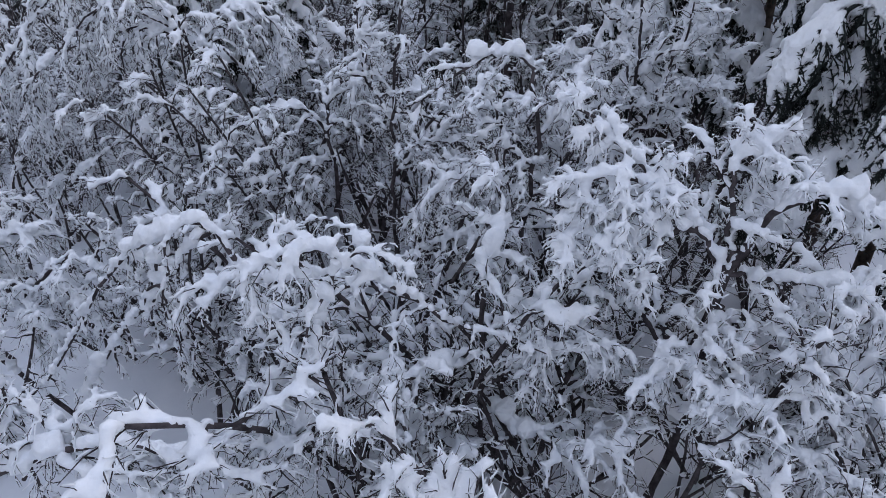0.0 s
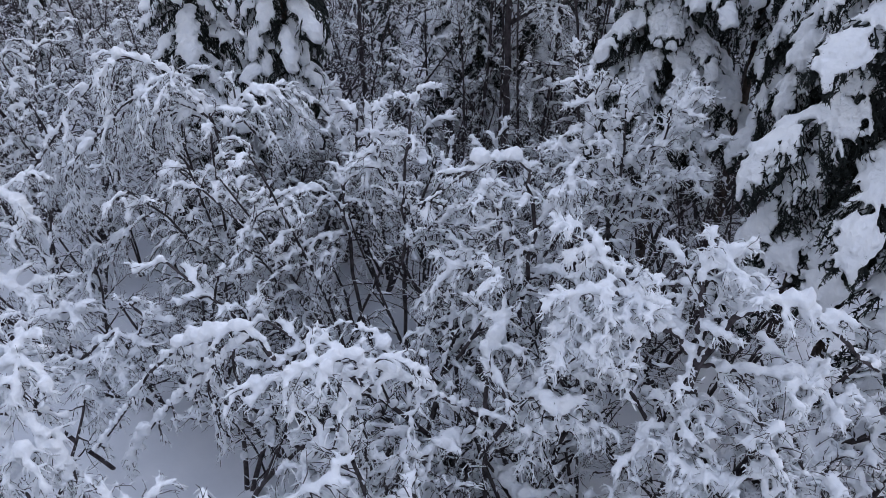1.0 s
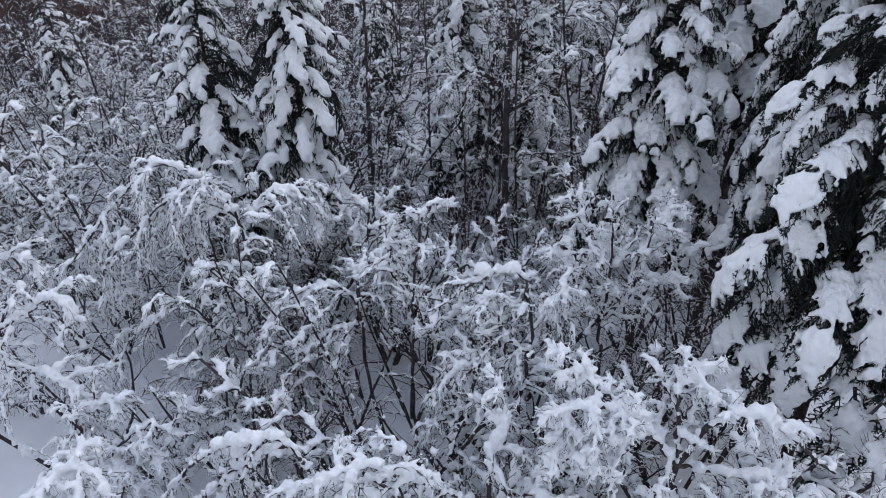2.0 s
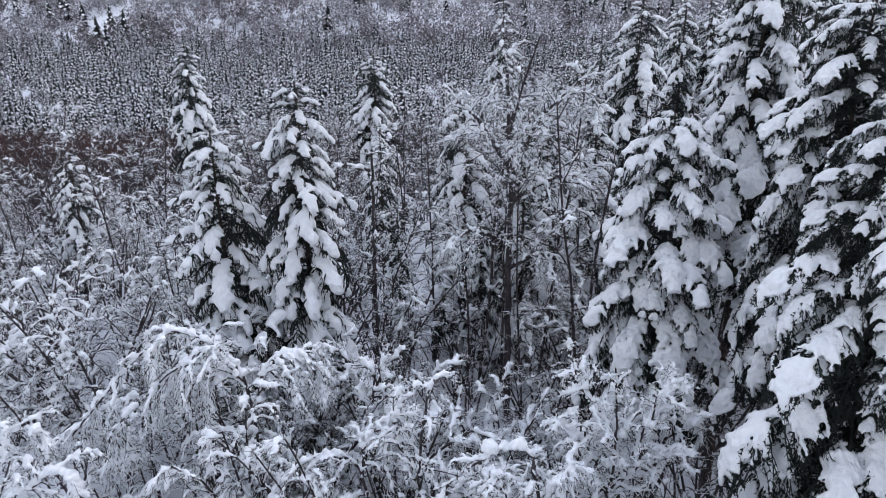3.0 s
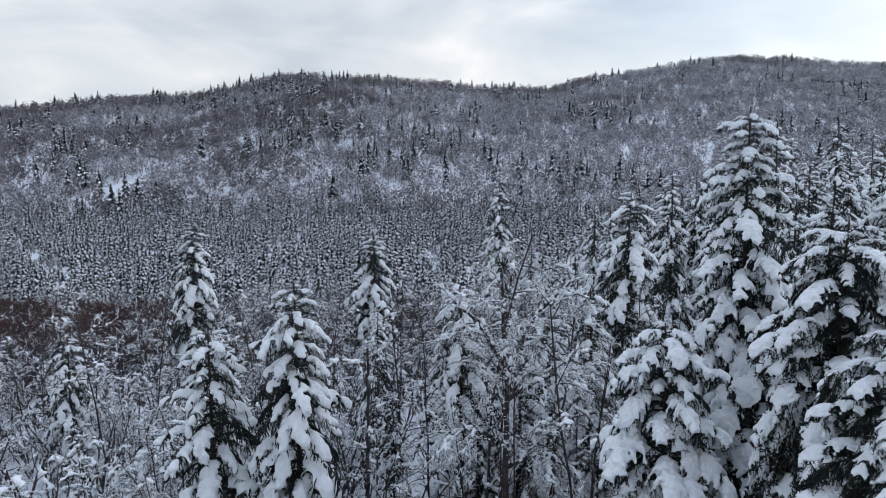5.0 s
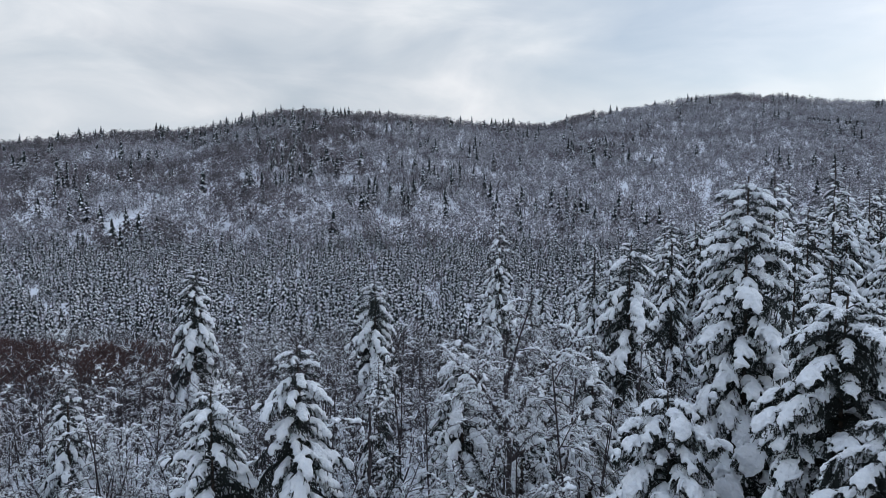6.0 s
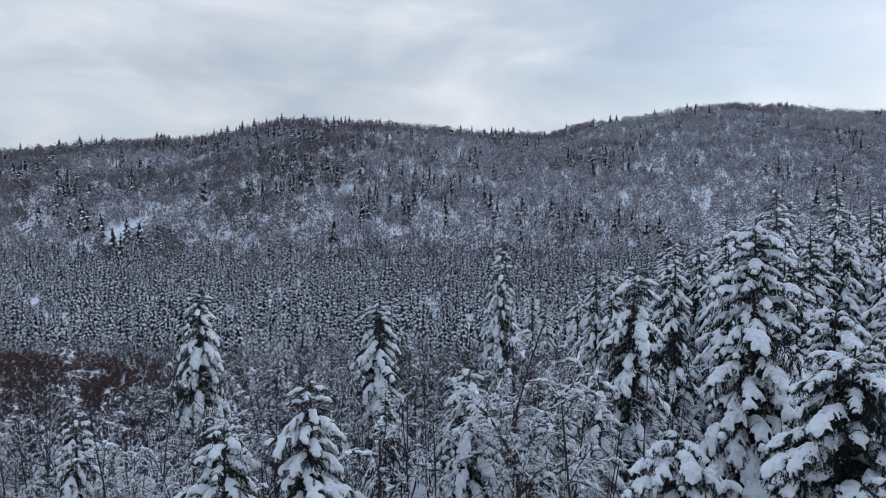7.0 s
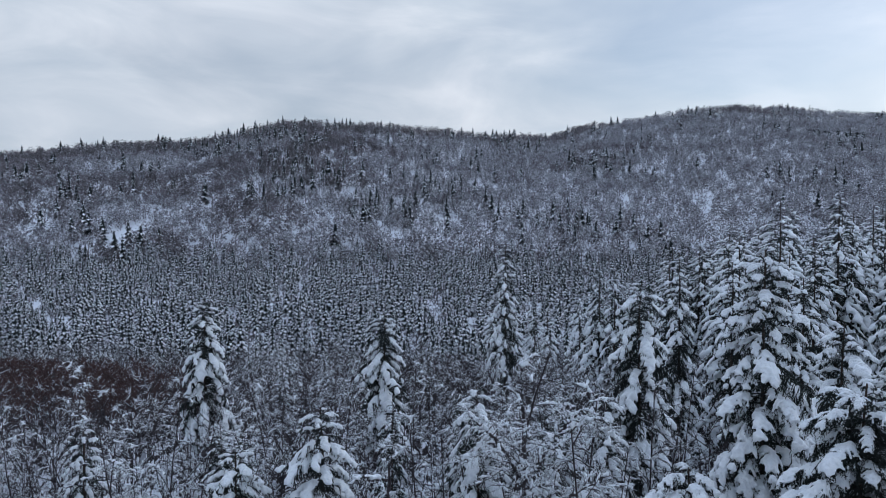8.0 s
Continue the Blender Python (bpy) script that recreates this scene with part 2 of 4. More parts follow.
def ground(x, y):
    x, y = np.asarray(x, float), np.asarray(y, float)
    u = np.where(y > 1, x / np.maximum(y, 1), np.sign(x) * 2.0).clip(-2, 2)
    d = np.maximum(y, 0.0)
    az, rise, dist = (np.array(c) for c in zip(*RIDGE))
    ridge = np.interp(u, az, dist)
    top = 24 + ridge * np.interp(u, az, rise) - 2
    bank = sstep(0.15, 0.6, u)
    near = -25 * sstep(40, 235, d) * (1 - bank) - 16 * sstep(130, 260, d) * bank
    near = near + 0.25 * waves(x, y, 3, 9) + 0.5 * waves(x, y, 4, 30) * sstep(20, 60, d)
    slope = -25 + 19 * sstep(220, 460, d) * np.clip((d - 220) / 240, 0, 1) ** 0.2
    f = np.clip((d - 430) / (ridge - 430), 0, None)
    hill = np.where(f <= 1, (top + 6) * np.minimum(f, 1) ** 0.95, (top + 6) * np.maximum(1 - (f - 1) * 0.5, 0.3)) + 5 * waves(x, y, 5, 160) * np.minimum(f * 3, 1) * (f < 0.9)
    far = slope + hill
    w = sstep(200, 250, d)
    z = near * (1 - w) + far * w
    return z


def build_ground():
    rad = np.concatenate([np.linspace(0, 60, 61), np.geomspace(62, 4600, 130)])
    ang = np.concatenate([np.linspace(-42, 42, 170), np.linspace(45, 315, 60)]) * np.pi / 180
    rr, aa = np.meshgrid(rad[1:], ang, indexing="ij")
    x, y = rr * np.sin(aa), rr * np.cos(aa)
    v = np.stack([x, y, ground(x, y)], -1).reshape(-1, 3)
    n, m = len(rad) - 1, len(ang)
    i = (np.arange(n - 1) * m)[:, None]
    j, k = np.arange(m), (np.arange(m) + 1) % m
    quads = np.stack([i + j, i + m + j, i + m + k, i + k], -1).reshape(-1, 4)
    geo = Geo()
    v = np.concatenate([v, [[0, 0, float(ground(0, 0))]]])
    geo.add(v, quads=quads[:, ::-1], tris=np.stack([np.full(m, len(v) - 1), k, j], -1))
    tagged(new("ground", geo.mesh("ground", [GROUND_SNOW])), "snow-covered forest ground rising to wooded hills", "ground", kind="structure")


build_ground()

# ---- spruce ----
BOUGH = 3.0


def bough_lines(rng, twigs, sub, bow=0.9):
    axis = grow(rng, np.zeros((1, 3)), np.array([[1.0, 0, rng.uniform(0.1, 0.35)]]), np.array([BOUGH]), np.array([bow * rng.uniform(0.8, 1.25)]), 9, 0.04)
    st, hd, s, _ = offspring(rng, axis, twigs, 0.16, 0.98, 58, 0.1)
    ln = BOUGH * (0.1 + 0.24 * np.sin(np.pi * np.clip(s, 0, 1) ** 0.9)) * rng.uniform(0.6, 1.25, len(s))
    side = grow(rng, st, hd, ln, np.full(len(s), 1.9), 5, 0.1)
    st, hd, s2, par = offspring(rng, side, sub, 0.2, 1.0, 45, 0.5)
    hang = grow(rng, st, hd + np.array((0, 0, -0.7)), ln[par] * rng.uniform(0.16, 0.36, len(par)), np.full(len(par), 1.2), 3, 0.1)
    return axis, side, hang


def make_bough(seed, voxel, twigs=16, sub=3, tufts=0, fat=1.0, bow=0.8, pile=1.0, gaps=0.25, grain=1.0, spread=1.0):
    """A bough of needles and the pillows of snow that lie on it, scalloped where its twigs hang out."""
    rng = np.random.default_rng(seed)
    axis, side, hang = bough_lines(rng, twigs, sub, bow)
    green = Geo()
    thin = 2 if voxel > 0.2 else 1
    tubes(green, axis[:, ::thin], taper(np.array([0.05]), 9)[:, ::thin], 4)
    tubes(green, side[:, ::thin], (taper(np.full(len(side), 0.05 * fat), 5, 0.15) * np.array((0.6, 1.2, 1.25, 1, 0.3)))[:, ::thin], 3)
    tubes(green, hang, taper(np.full(len(hang), 0.04 * fat), 3, 0.2) * np.array((0.8, 1.3, 0.3)), 3)
    if tufts:
        every = np.repeat(np.concatenate([side[:, 1:].reshape(-1, 3), hang[:, 1:].reshape(-1, 3)]), tufts, 0)
        d = unit(rng.normal(0, 1, every.shape) + np.array((0.5, 0, -0.7))) * rng.uniform(0.05, 0.12, (len(every), 1))
        w = unit(np.cross(d, rng.normal(0, 1, d.shape))) * 0.016
        green.add(np.stack([every - w, every + w, every + d], 1).reshape(-1, 3), tris=np.arange(len(every) * 3).reshape(-1, 3))
    white = Geo()
    step = max(voxel * 1.5, 0.11 * grain)
    n = int(BOUGH * 0.75 / step)
    t = np.linspace(0.33, 1.0, n)
    line = np.stack([np.interp(t * 8, np.arange(9), axis[0][:, k]) for k in range(3)], -1)
    half = spread * (0.08 + 0.31 * np.sin(np.pi * np.clip((t - 0.12) / 0.93, 0, 1)) ** 0.8) * (0.82 + 0.3 * np.sin(t * rng.uniform(9, 17) + rng.uniform(0, 6)))
    full = 0.62 + 0.38 * np.sin(t * rng.uniform(11, 20) + rng.uniform(0, 6))
    lanes = (7 if grain < 1 else 5) if voxel < 0.2 else 3
    for s in np.linspace(-1, 1, lanes):
        c = line.copy()
        c[:, 1] += s * half + rng.normal(0, 0.03, n)
        c[:, 2] -= 0.55 * s * s * half
        r = np.maximum((0.165 - 0.05 * abs(s)) * grain, step * 0.62) * rng.uniform(0.75, 1.3, n) * (0.85 + 0.3 * full)
        c[:, 2] += r * 0.35 + 0.1 * pile * grain * (1 - s * s) * full
        keep = full > 0.3 * gaps / 0.25 + 0.16 * s * s if abs(s) < 0.75 else (full > 0.42) & (rng.random(n) > gaps)
        lumps(white, c[keep], np.stack([r * 1.05, r * 1.1, r * (0.75 + 0.2 * pile)], -1)[keep])
    keep = (rng.random(len(side)) < 0.8) & (side[:, 0, 0] > 0.25 * axis[0][-1, 0])
    n = keep.sum()
    reach = rng.integers(2, 5, n)
    big = rng.uniform(0.7, 1.3, n)
    for k, size in ((1, 0.13), (2, 0.115), (3, 0.1), (4, 0.075)):
        go = reach >= k
        for f in (0.0, 0.5):
            r = np.maximum((size * grain * big * rng.uniform(0.75, 1.25, n))[go], step * 0.45)
            c = side[keep, k][go] * (1 - f) + side[keep, k - 1][go] * f + UP * (r * 0.55)[:, None]
            lumps(white, c, np.stack([r, r, r * 0.95], -1))
    return green.mesh("needles", [NEEDLE]), melted(white, "bough_snow", voxel, SNOW, 1)


def bough_poses(rng, height, radius, count, low=0.07, shape=0.5, sag=16.0):
    """Where each bough of a spruce sits: matrices in the tree's own frame."""
    out = []
    for i in range(count):
        f = low + (0.985 - low) * (max(i + rng.uniform(-0.4, 0.4), 0) / (count - 1)) ** 0.85
        f = min(max(f, low), 0.99)
        ln = (radius * (1 - f) ** shape + 0.36) * rng.uniform(0.68, 1.15)
        az = i * 137.5 + rng.uniform(-24, 24)
        tilt = -15 - sag * (1 - f) + 36 * f ** 4 + rng.uniform(-11, 11)
        k = ln / BOUGH
        wide = k * rng.uniform(0.6, 0.95) * (1 + 0.35 * f)
        deep = max(wide, k * rng.uniform(0.8, 1.05))
        out.append(Matrix.Translation((0, 0, f * height)) @ pose(0, 0, 0, 0, -tilt, az) @ Matrix.Diagonal((k, wide, deep, 1)))
    return out


def trunk_mesh(rng, height, r0, bend=0.02):
    n = 10
    p = np.zeros((1, n, 3))
    p[0, :, 2] = np.linspace(-0.6, height, n)
    p[0, 1:-1, :2] = np.cumsum(rng.normal(0, bend, (n - 2, 2)), 0)
    geo = Geo()
    tubes(geo, p, np.linspace(r0, 0.025, n)[None] * np.array([1.3] + [1] * (n - 1)), 9)
    return geo.mesh("trunk", [BARK])


BOUGHS_NEAR = [make_bough(90 + i, 0.04, 44, 5, 4, 0.36, 0.95, 1.0, 0.26, 0.52, 1.02) for i in range(6)]
BOUGHS_FINE = [make_bough(100 + i, 0.05, 34, 5, 3, 0.45, 0.9, 1.0, 0.36, 0.8) for i in range(6)]
BOUGHS_MID = [make_bough(200 + i, 0.085, 28, 3, 1, 0.85, 1.0, 1.0, 0.34, 0.9) for i in range(6)]
BOUGHS_LOW = [make_bough(250 + i, 0.17, 12, 1, 0, 1.7, 0.75, 0.7, 0.45, 0.85, 0.9) for i in range(4)]
BOUGHS_TINY = [make_bough(280 + i, 0.24, 8, 0, 0, 2.6, 0.75, 0.7, 0.45, 0.85, 0.85) for i in range(4)]
LABEL_SPRUCE = "tall dark green spruce with boughs bent under heavy snow"


def near_spruce(seed, x, y, top, radius, count, boughs, label=LABEL_SPRUCE, low=0.07, shape=0.5, bare=0.15, girth=0.2, sag=16.0):
    rng = np.random.default_rng(seed)
    z = float(ground(x, y))
    h = top - z
    tree = tagged(new("spruce_tree"), label, "spruce tree", "spruces in the snowy forest")
    tree.matrix_basis = pose(x, y, z)
    part("trunk", trunk_mesh(rng, h, girth), tree, "bare brown trunk under the boughs")
    for m in bough_poses(rng, h, radius, count, low, shape, sag):
        green, white = boughs[rng.integers(len(boughs))]
        b = part("bough", green, tree, "", m)
        if rng.random() > bare:
            part("snow", white, b, "thick white snow on the bough")
    for m in bough_poses(rng, h * 0.97, radius * 0.5, count // 2, max(low, 0.12), shape):
        part("bough", boughs[rng.integers(len(boughs))][0], tree, "short bare inner bough", m)
    return tree


NEAR = [  # seed, x, y, top, radius, boughs, label, lowest bough, crown shape
    (1, 9.4, 14.0, 17.6, 4.9, 108, "wide spruce with thick snow pillows on drooping boughs", 0.42, 0.5),
    (2, 7.0, 21.9, 15.9, 4.0, 96, "young bushy spruce buried in thick rounded snow", 0.4, 0.42),
    (3, 10.5, 24.3, 23.0, 3.9, 118, "tallest spruce with a bare dark leader and snowy boughs", 0.42, 0.52),
    (4, 11.0, 18.9, 19.4, 4.4, 122, LABEL_SPRUCE, 0.42, 0.42),
]
for seed, x, y, top, radius, count, label, low, shape in NEAR:
    near_spruce(seed, x, y, top, radius, count, BOUGHS_NEAR if seed in (1, 4) else BOUGHS_FINE, label, low, shape, bare=0.03, sag=24)
MIDDLE = [
    (11, -6.1, 27.1, 16.5, 3.4, 130, "slim spruce with white snow on every tier"),
    (12, -9.6, 27.2, 14.6, 3.3, 120, "slim spruce with snow hanging in tongues"),
    (13, 0.6, 36.2, 15.2, 3.4, 85, "snow-laden spruce half hidden among bare trees"),
    (14, 7.5, 36.0, 14.8, 2.8, 90, LABEL_SPRUCE),
    (28, 3.6, 33.8, 13.2, 2.8, 80, "small spruce in the shade of taller trees"),
    (29, 5.6, 39.5, 13.8, 2.8, 80, "small spruce in the shade of taller trees"),
    (20, 20.5, 31.5, 20.6, 4.0, 110, LABEL_SPRUCE),
    (21, 17.0, 30.6, 19.4, 4.2, 110, LABEL_SPRUCE),
    (25, 15.8, 25.2, 18.6, 4.0, 110, LABEL_SPRUCE),
]
for seed, x, y, top, radius, count, label in MIDDLE:
    near_spruce(seed, x, y, top, radius, count, BOUGHS_MID, label)
DISTANT = [
    (15, -26.2, 71.7, 16.0, 4.6, 120, "tall spruce crown above frosted birches"),
    (16, -7.0, 66.9, 15.2, 4.2, 100, LABEL_SPRUCE),
    (17, 13.5, 50.9, 19.4, 3.8, 110, "round-topped spruce weighed down by snow"),
    (18, 7.5, 99.0, 21.2, 4.2, 100, LABEL_SPRUCE),
    (19, -25.3, 45.3, 10.6, 2.6, 60, "thin young spruce lightly dusted with snow"),
    (22, 24.0, 48.0, 20.0, 3.4, 115, LABEL_SPRUCE),
    (23, 20.0, 62.0, 21.0, 3.4, 115, LABEL_SPRUCE),
    (24, 30.0, 58.0, 22.0, 3.4, 115, LABEL_SPRUCE),
    (26, 42.6, 87.0, 25.6, 3.8, 120, LABEL_SPRUCE),
    (27, 59.6, 107.5, 29.4, 4.0, 120, LABEL_SPRUCE),
]
for seed, x, y, top, radius, count, label in DISTANT:
    near_spruce(seed, x, y, top, radius, count, BOUGHS_MID, label, bare=0.28, shape={16: 0.5, 17: 0.4}.get(seed, 0.58))

# ---- spruces farther off ----
def skirt_spruce_geo(rng, tiers, per, radius, white_share):
    """A unit-height spruce: a ragged dark core and whorls of short drooping boughs with snow on them; two lists of triangles."""
    dark, white = [], []
    for f, top, r in ((0.03, 0.5, 0.5), (0.3, 0.76, 0.4), (0.55, 0.99, 0.28)):
        turn = rng.uniform(0, 6.28)
        for k in range(5):
            a, b = turn + 1.257 * k, turn + 1.257 * (k + 1)
            ra, rb = (radius * r * (1.15 if j % 2 else 0.75) for j in (k, (k + 1) % 5))
            dark.append(np.array([(0, 0, top), (math.cos(a) * ra, math.sin(a) * ra, f), (math.cos(b) * rb, math.sin(b) * rb, f)]))
    for i in range(tiers):
        turn = rng.uniform(0, 6.28)
        for k in range(per if i < tiers * 0.75 else per - 2):
            f = 0.07 + 0.86 * (i + rng.uniform(-0.3, 0.3)) / (tiers - 1)
            ln = (radius * max(1 - f, 0) ** 0.8 + 0.012) * rng.uniform(0.7, 1.2)
            a, w = turn + 6.28 * k / per + rng.uniform(-0.3, 0.3), ln * rng.uniform(0.26, 0.42)
            out, side = np.array((math.cos(a), math.sin(a), 0)), np.array((-math.sin(a), math.cos(a), 0)) * w
            root, tip = np.array((0, 0, f + 0.035)), out * ln + UP * (f - ln * rng.uniform(0.35, 0.75))
            mid = root * 0.4 + tip * 0.6
            dark += [np.stack([root, mid - side, tip]), np.stack([root, tip, mid + side])]
            if rng.random() < white_share:
                up, c = UP * 0.012, rng.uniform(0.05, 0.4)
                p, q = root * (1 - c) + tip * c + up, tip * 0.98 + root * 0.02 + up
                m = (p + q) / 2 + up
                white += [np.stack([p, m - side * 0.8, q]), np.stack([p, q, m + side * 0.8])]
    return [(np.concatenate(t), np.arange(len(t) * 3).reshape(-1, 3)) for t in (dark, white)]


def puff_tree_geo(rng, bits, white_share, wide=0.3, low=0.2, fine=1.0):
    """A unit-height leafless tree seen from far off: a stem and a loose crown of short upright twigs; dark and white lists."""
    lists = [[], []]
    for k in range(2):
        a = rng.uniform(0, 3.14)
        s = np.array((math.cos(a), math.sin(a), 0)) * 0.012
        lists[0].append(np.stack([-s, s, np.array((rng.normal(0, 0.03), rng.normal(0, 0.03), 0.85))]))
    while len(lists[0]) + len(lists[1]) < bits + 2:
        p = rng.uniform(-1, 1, 3)
        if p @ p > 1:
            continue
        c = np.array((p[0] * wide, p[1] * wide, (1 + low) / 2 + p[2] * (1 - low) / 2))
        d = unit(np.array((p[0] * 0.6, p[1] * 0.6, 0.5)) + rng.normal(0, 0.45, 3)) * rng.uniform(0.08, 0.17) * fine
        w = unit(np.cross(d, rng.normal(0, 1, 3))) * rng.uniform(0.02, 0.042) * fine
        lists[int(rng.random() < white_share * (0.75 + 0.4 * p[2]))].append(np.stack([c - w, c + w, c + d]))
    return [(np.concatenate(l), np.arange(len(l) * 3).reshape(-1, 3)) if l else (np.zeros((3, 3)), np.zeros((0, 3), int)) for l in lists]


def stand(x, y, lo, hi, rng, wide=(0.85, 1.15), sink=0.2):
    """Upright poses for trees at x, y, from lo to hi metres high."""
    n = len(x)
    h = rng.uniform(lo, hi, n)
    a = rng.uniform(0, 2 * np.pi, n)
    k = h * rng.uniform(*wide, n)
    ms = np.zeros((n, 4, 4))
    ms[:, 0, 0], ms[:, 0, 1], ms[:, 1, 0], ms[:, 1, 1] = np.cos(a) * k, -np.sin(a) * k, np.sin(a) * k, np.cos(a) * k
    ms[:, 2, 2], ms[:, 3, 3] = h, 1
    ms[:, 0, 3], ms[:, 1, 3], ms[:, 2, 3] = x, y, ground(x, y) - sink
    return ms


def wood(name, label, kinds, ms, rng, materials, category):
    """One mesh of a whole wood: each pose takes one of the kinds of tree."""
    geo = Geo()
    pick = rng.integers(len(kinds), size=len(ms))
    for i, lists in enumerate(kinds):
        mine = ms[pick == i]
        if len(mine):
            for slot, (v, t) in enumerate(lists):
                repeat(geo, v, t, mine, slot)
    return tagged(new(name, geo.mesh(name, materials, False)), label, category, kind="stuff")


def bare_tree_geo(rng, limbs, twigs, white_share, spread=0.24, low=0.25, thick=1.0, rise=1.8, reach=(0.06, 0.14)):
    """A unit-height bare tree: slivers for stem, limbs and twigs; dark and white lists."""
    lists = [[], []]

    def sliver(a, b, w, slot):
        a, b = np.array(a), np.array(b)
        s = unit(np.cross(b - a, rng.normal(0, 1, 3))) * w
        lists[slot].append(np.stack([a - s, a + s, b]))

    for k in range(3):
        sliver((0, 0, 0), (rng.normal(0, 0.02), rng.normal(0, 0.02), 0.9), 0.008, 0)
    for i in range(limbs):
        f = rng.uniform(low, 0.85)
        a = rng.uniform(0, 6.28)
        r = spread * math.sin(math.pi * min(1, (f - low) / (1 - low) * 0.7 + 0.3)) * rng.uniform(0.5, 1.1)
        tip = np.array((math.cos(a) * r, math.sin(a) * r, f + rng.uniform(0.08, 0.2)))
        root = np.array((0, 0, f))
        sliver(root, tip, 0.005, 0)
        for j in range(twigs):
            s = rng.uniform(0.35, 1)
            p = root + (tip - root) * s
            q = p + unit(rng.normal(0, 1, 3) + np.array((math.cos(a), math.sin(a), rise))) * rng.uniform(*reach)
            sliver(p, q, rng.uniform(0.004, 0.008) * thick, 1 if rng.random() < white_share else 0)
    return [(np.concatenate(l).reshape(-1, 3), np.arange(len(l) * 3).reshape(-1, 3)) for l in lists if l]


def spots(rng, n, x0, x1, y0, y1):
    """Places in a slice of the view: azimuth x0 to x1, distance y0 to y1."""
    y = np.sqrt(rng.uniform(y0 * y0, y1 * y1, n))
    return rng.uniform(x0, x1, n) * y, y


def clear_of(x, y, gaps):
    ok = np.ones(len(x), bool)
    for gx, gy, rx, ry in gaps:
        ok &= ((x - gx) / rx) ** 2 + ((y - gy) / ry) ** 2 > 1
    return ok


GLADES = [(-225, 490, 12, 34), (-195, 560, 7, 12), (-300, 520, 9, 16), (-330, 560, 10, 18)]


def build_far():
    rng = np.random.default_rng(41)
    slim = [skirt_spruce_geo(rng, 9, 7, 0.28, 0.9) for _ in range(6)]
    old = [skirt_spruce_geo(rng, 9, 6, 0.3, 0.72) for _ in range(6)]
    bare = [puff_tree_geo(rng, 62, share) for share in (0.5, 0.6, 0.7, 0.8, 0.9)]
    dark = [puff_tree_geo(rng, 58, share, 0.24) for share in (0.05, 0.15, 0.25)]
    # the dense plantation on the opposite slope
    x, y = spots(rng, 3000, -0.78, 0.6, 212, 450)
    keep = clear_of(x, y, GLADES) & (waves(x, y, 21, 90) > -0.5)
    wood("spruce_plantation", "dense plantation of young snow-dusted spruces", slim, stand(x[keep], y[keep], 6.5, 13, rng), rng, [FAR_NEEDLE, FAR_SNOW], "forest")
    # the hill: leafless wood and scattered spruces
    x, y = spots(rng, 14500, -0.8, 0.85, 430, 1130)
    keep = clear_of(x, y, GLADES)
    x, y = x[keep], y[keep]
    az, _, dist = (np.array(c) for c in zip(*RIDGE))
    up = (y - 430) / (np.interp(x / y, az, dist) - 430)
    west = sstep(0.16, 0.05, x / y)
    brown = waves(x, y, 22, 240) + rng.normal(0, 0.12, len(x)) + 0.75 * sstep(0.8, 0.97, up) * (0.35 + 0.65 * west) + 0.3 * sstep(-0.1, -0.35, x / y) - 0.2 * sstep(0.0, 0.2, x / y) > 0.21
    wood("frosted_wood", "leafless frosted wood covering the hillside", bare, stand(x[~brown], y[~brown], 8, 13, rng, (1.1, 1.6)), rng, [HAZY_FAR_TWIG, FAR_FROST], "forest")
    wood("brown_wood", "grey-brown leafless wood near the hill crest", dark, stand(x[brown], y[brown], 9, 15, rng, (1.0, 1.4)), rng, [HAZY_FAR_TWIG, FAR_FROST], "forest")
    x, y = spots(rng, 4000, -0.8, 0.85, 440, 1110)
    keep = clear_of(x, y, GLADES) & (waves(x, y, 23, 170) + rng.normal(0, 0.15, len(x)) + 0.35 * sstep(-0.2, -0.5, x / y) * sstep(780, 860, y) - 0.2 * sstep(0.1, 0.35, x / y) + 0.45 * sstep(0.88, 0.97, (y - 430) / (np.interp(x / y, az, dist) - 430)) * sstep(0.0, -0.2, x / y) > 0.12)
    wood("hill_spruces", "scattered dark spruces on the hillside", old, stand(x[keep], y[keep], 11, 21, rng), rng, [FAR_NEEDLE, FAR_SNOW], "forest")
    # low brush under the trees
    tufts = [puff_tree_geo(rng, 10, share, 0.8, 0.0, 3.2) for share in (0.15, 0.3, 0.5, 0.65, 0.8)]
    x, y = spots(rng, 42000, -0.8, 0.85, 400, 1125)
    keep = clear_of(x, y, GLADES)
    west = x / y + 0.1 * waves(x, y, 25, 120) < -0.2
    wood("hill_brush", "low brown brush under the hillside trees", tufts[:3], stand(x[keep & west], y[keep & west], 2.5, 5, rng), rng, [HAZY_FAR_TWIG, FAR_FROST], "brush")
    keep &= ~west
    wood("frosted_brush", "low frosted brush on the snowy hillside", tufts[2:], stand(x[keep], y[keep], 2.5, 5, rng), rng, [HAZY_FAR_TWIG, FAR_FROST], "brush")
    x, y = spots(rng, 5000, -0.8, 0.85, 60, 215)
    wood("dark_brush", "dark leafless brush between the frosted trees", tufts[:2], stand(x, y, 2, 4, rng), rng, [TWIG, FAR_FROST], "brush")
    x, y = spots(rng, 12000, -0.8, 0.85, 205, 460)
    wood("slope_brush", "low frosted brush between the young spruces", tufts[:4], stand(x, y, 2, 4, rng), rng, [HAZY_FAR_TWIG, FAR_FROST], "brush")
    # bare and frosted trees between the near forest and the plantation
    close = [bare_tree_geo(rng, 12, 17, share, 0.33, 0.06, 0.75, 1.1, (0.035, 0.09)) for share in (0.05, 0.12, 0.22, 0.32, 0.45)]
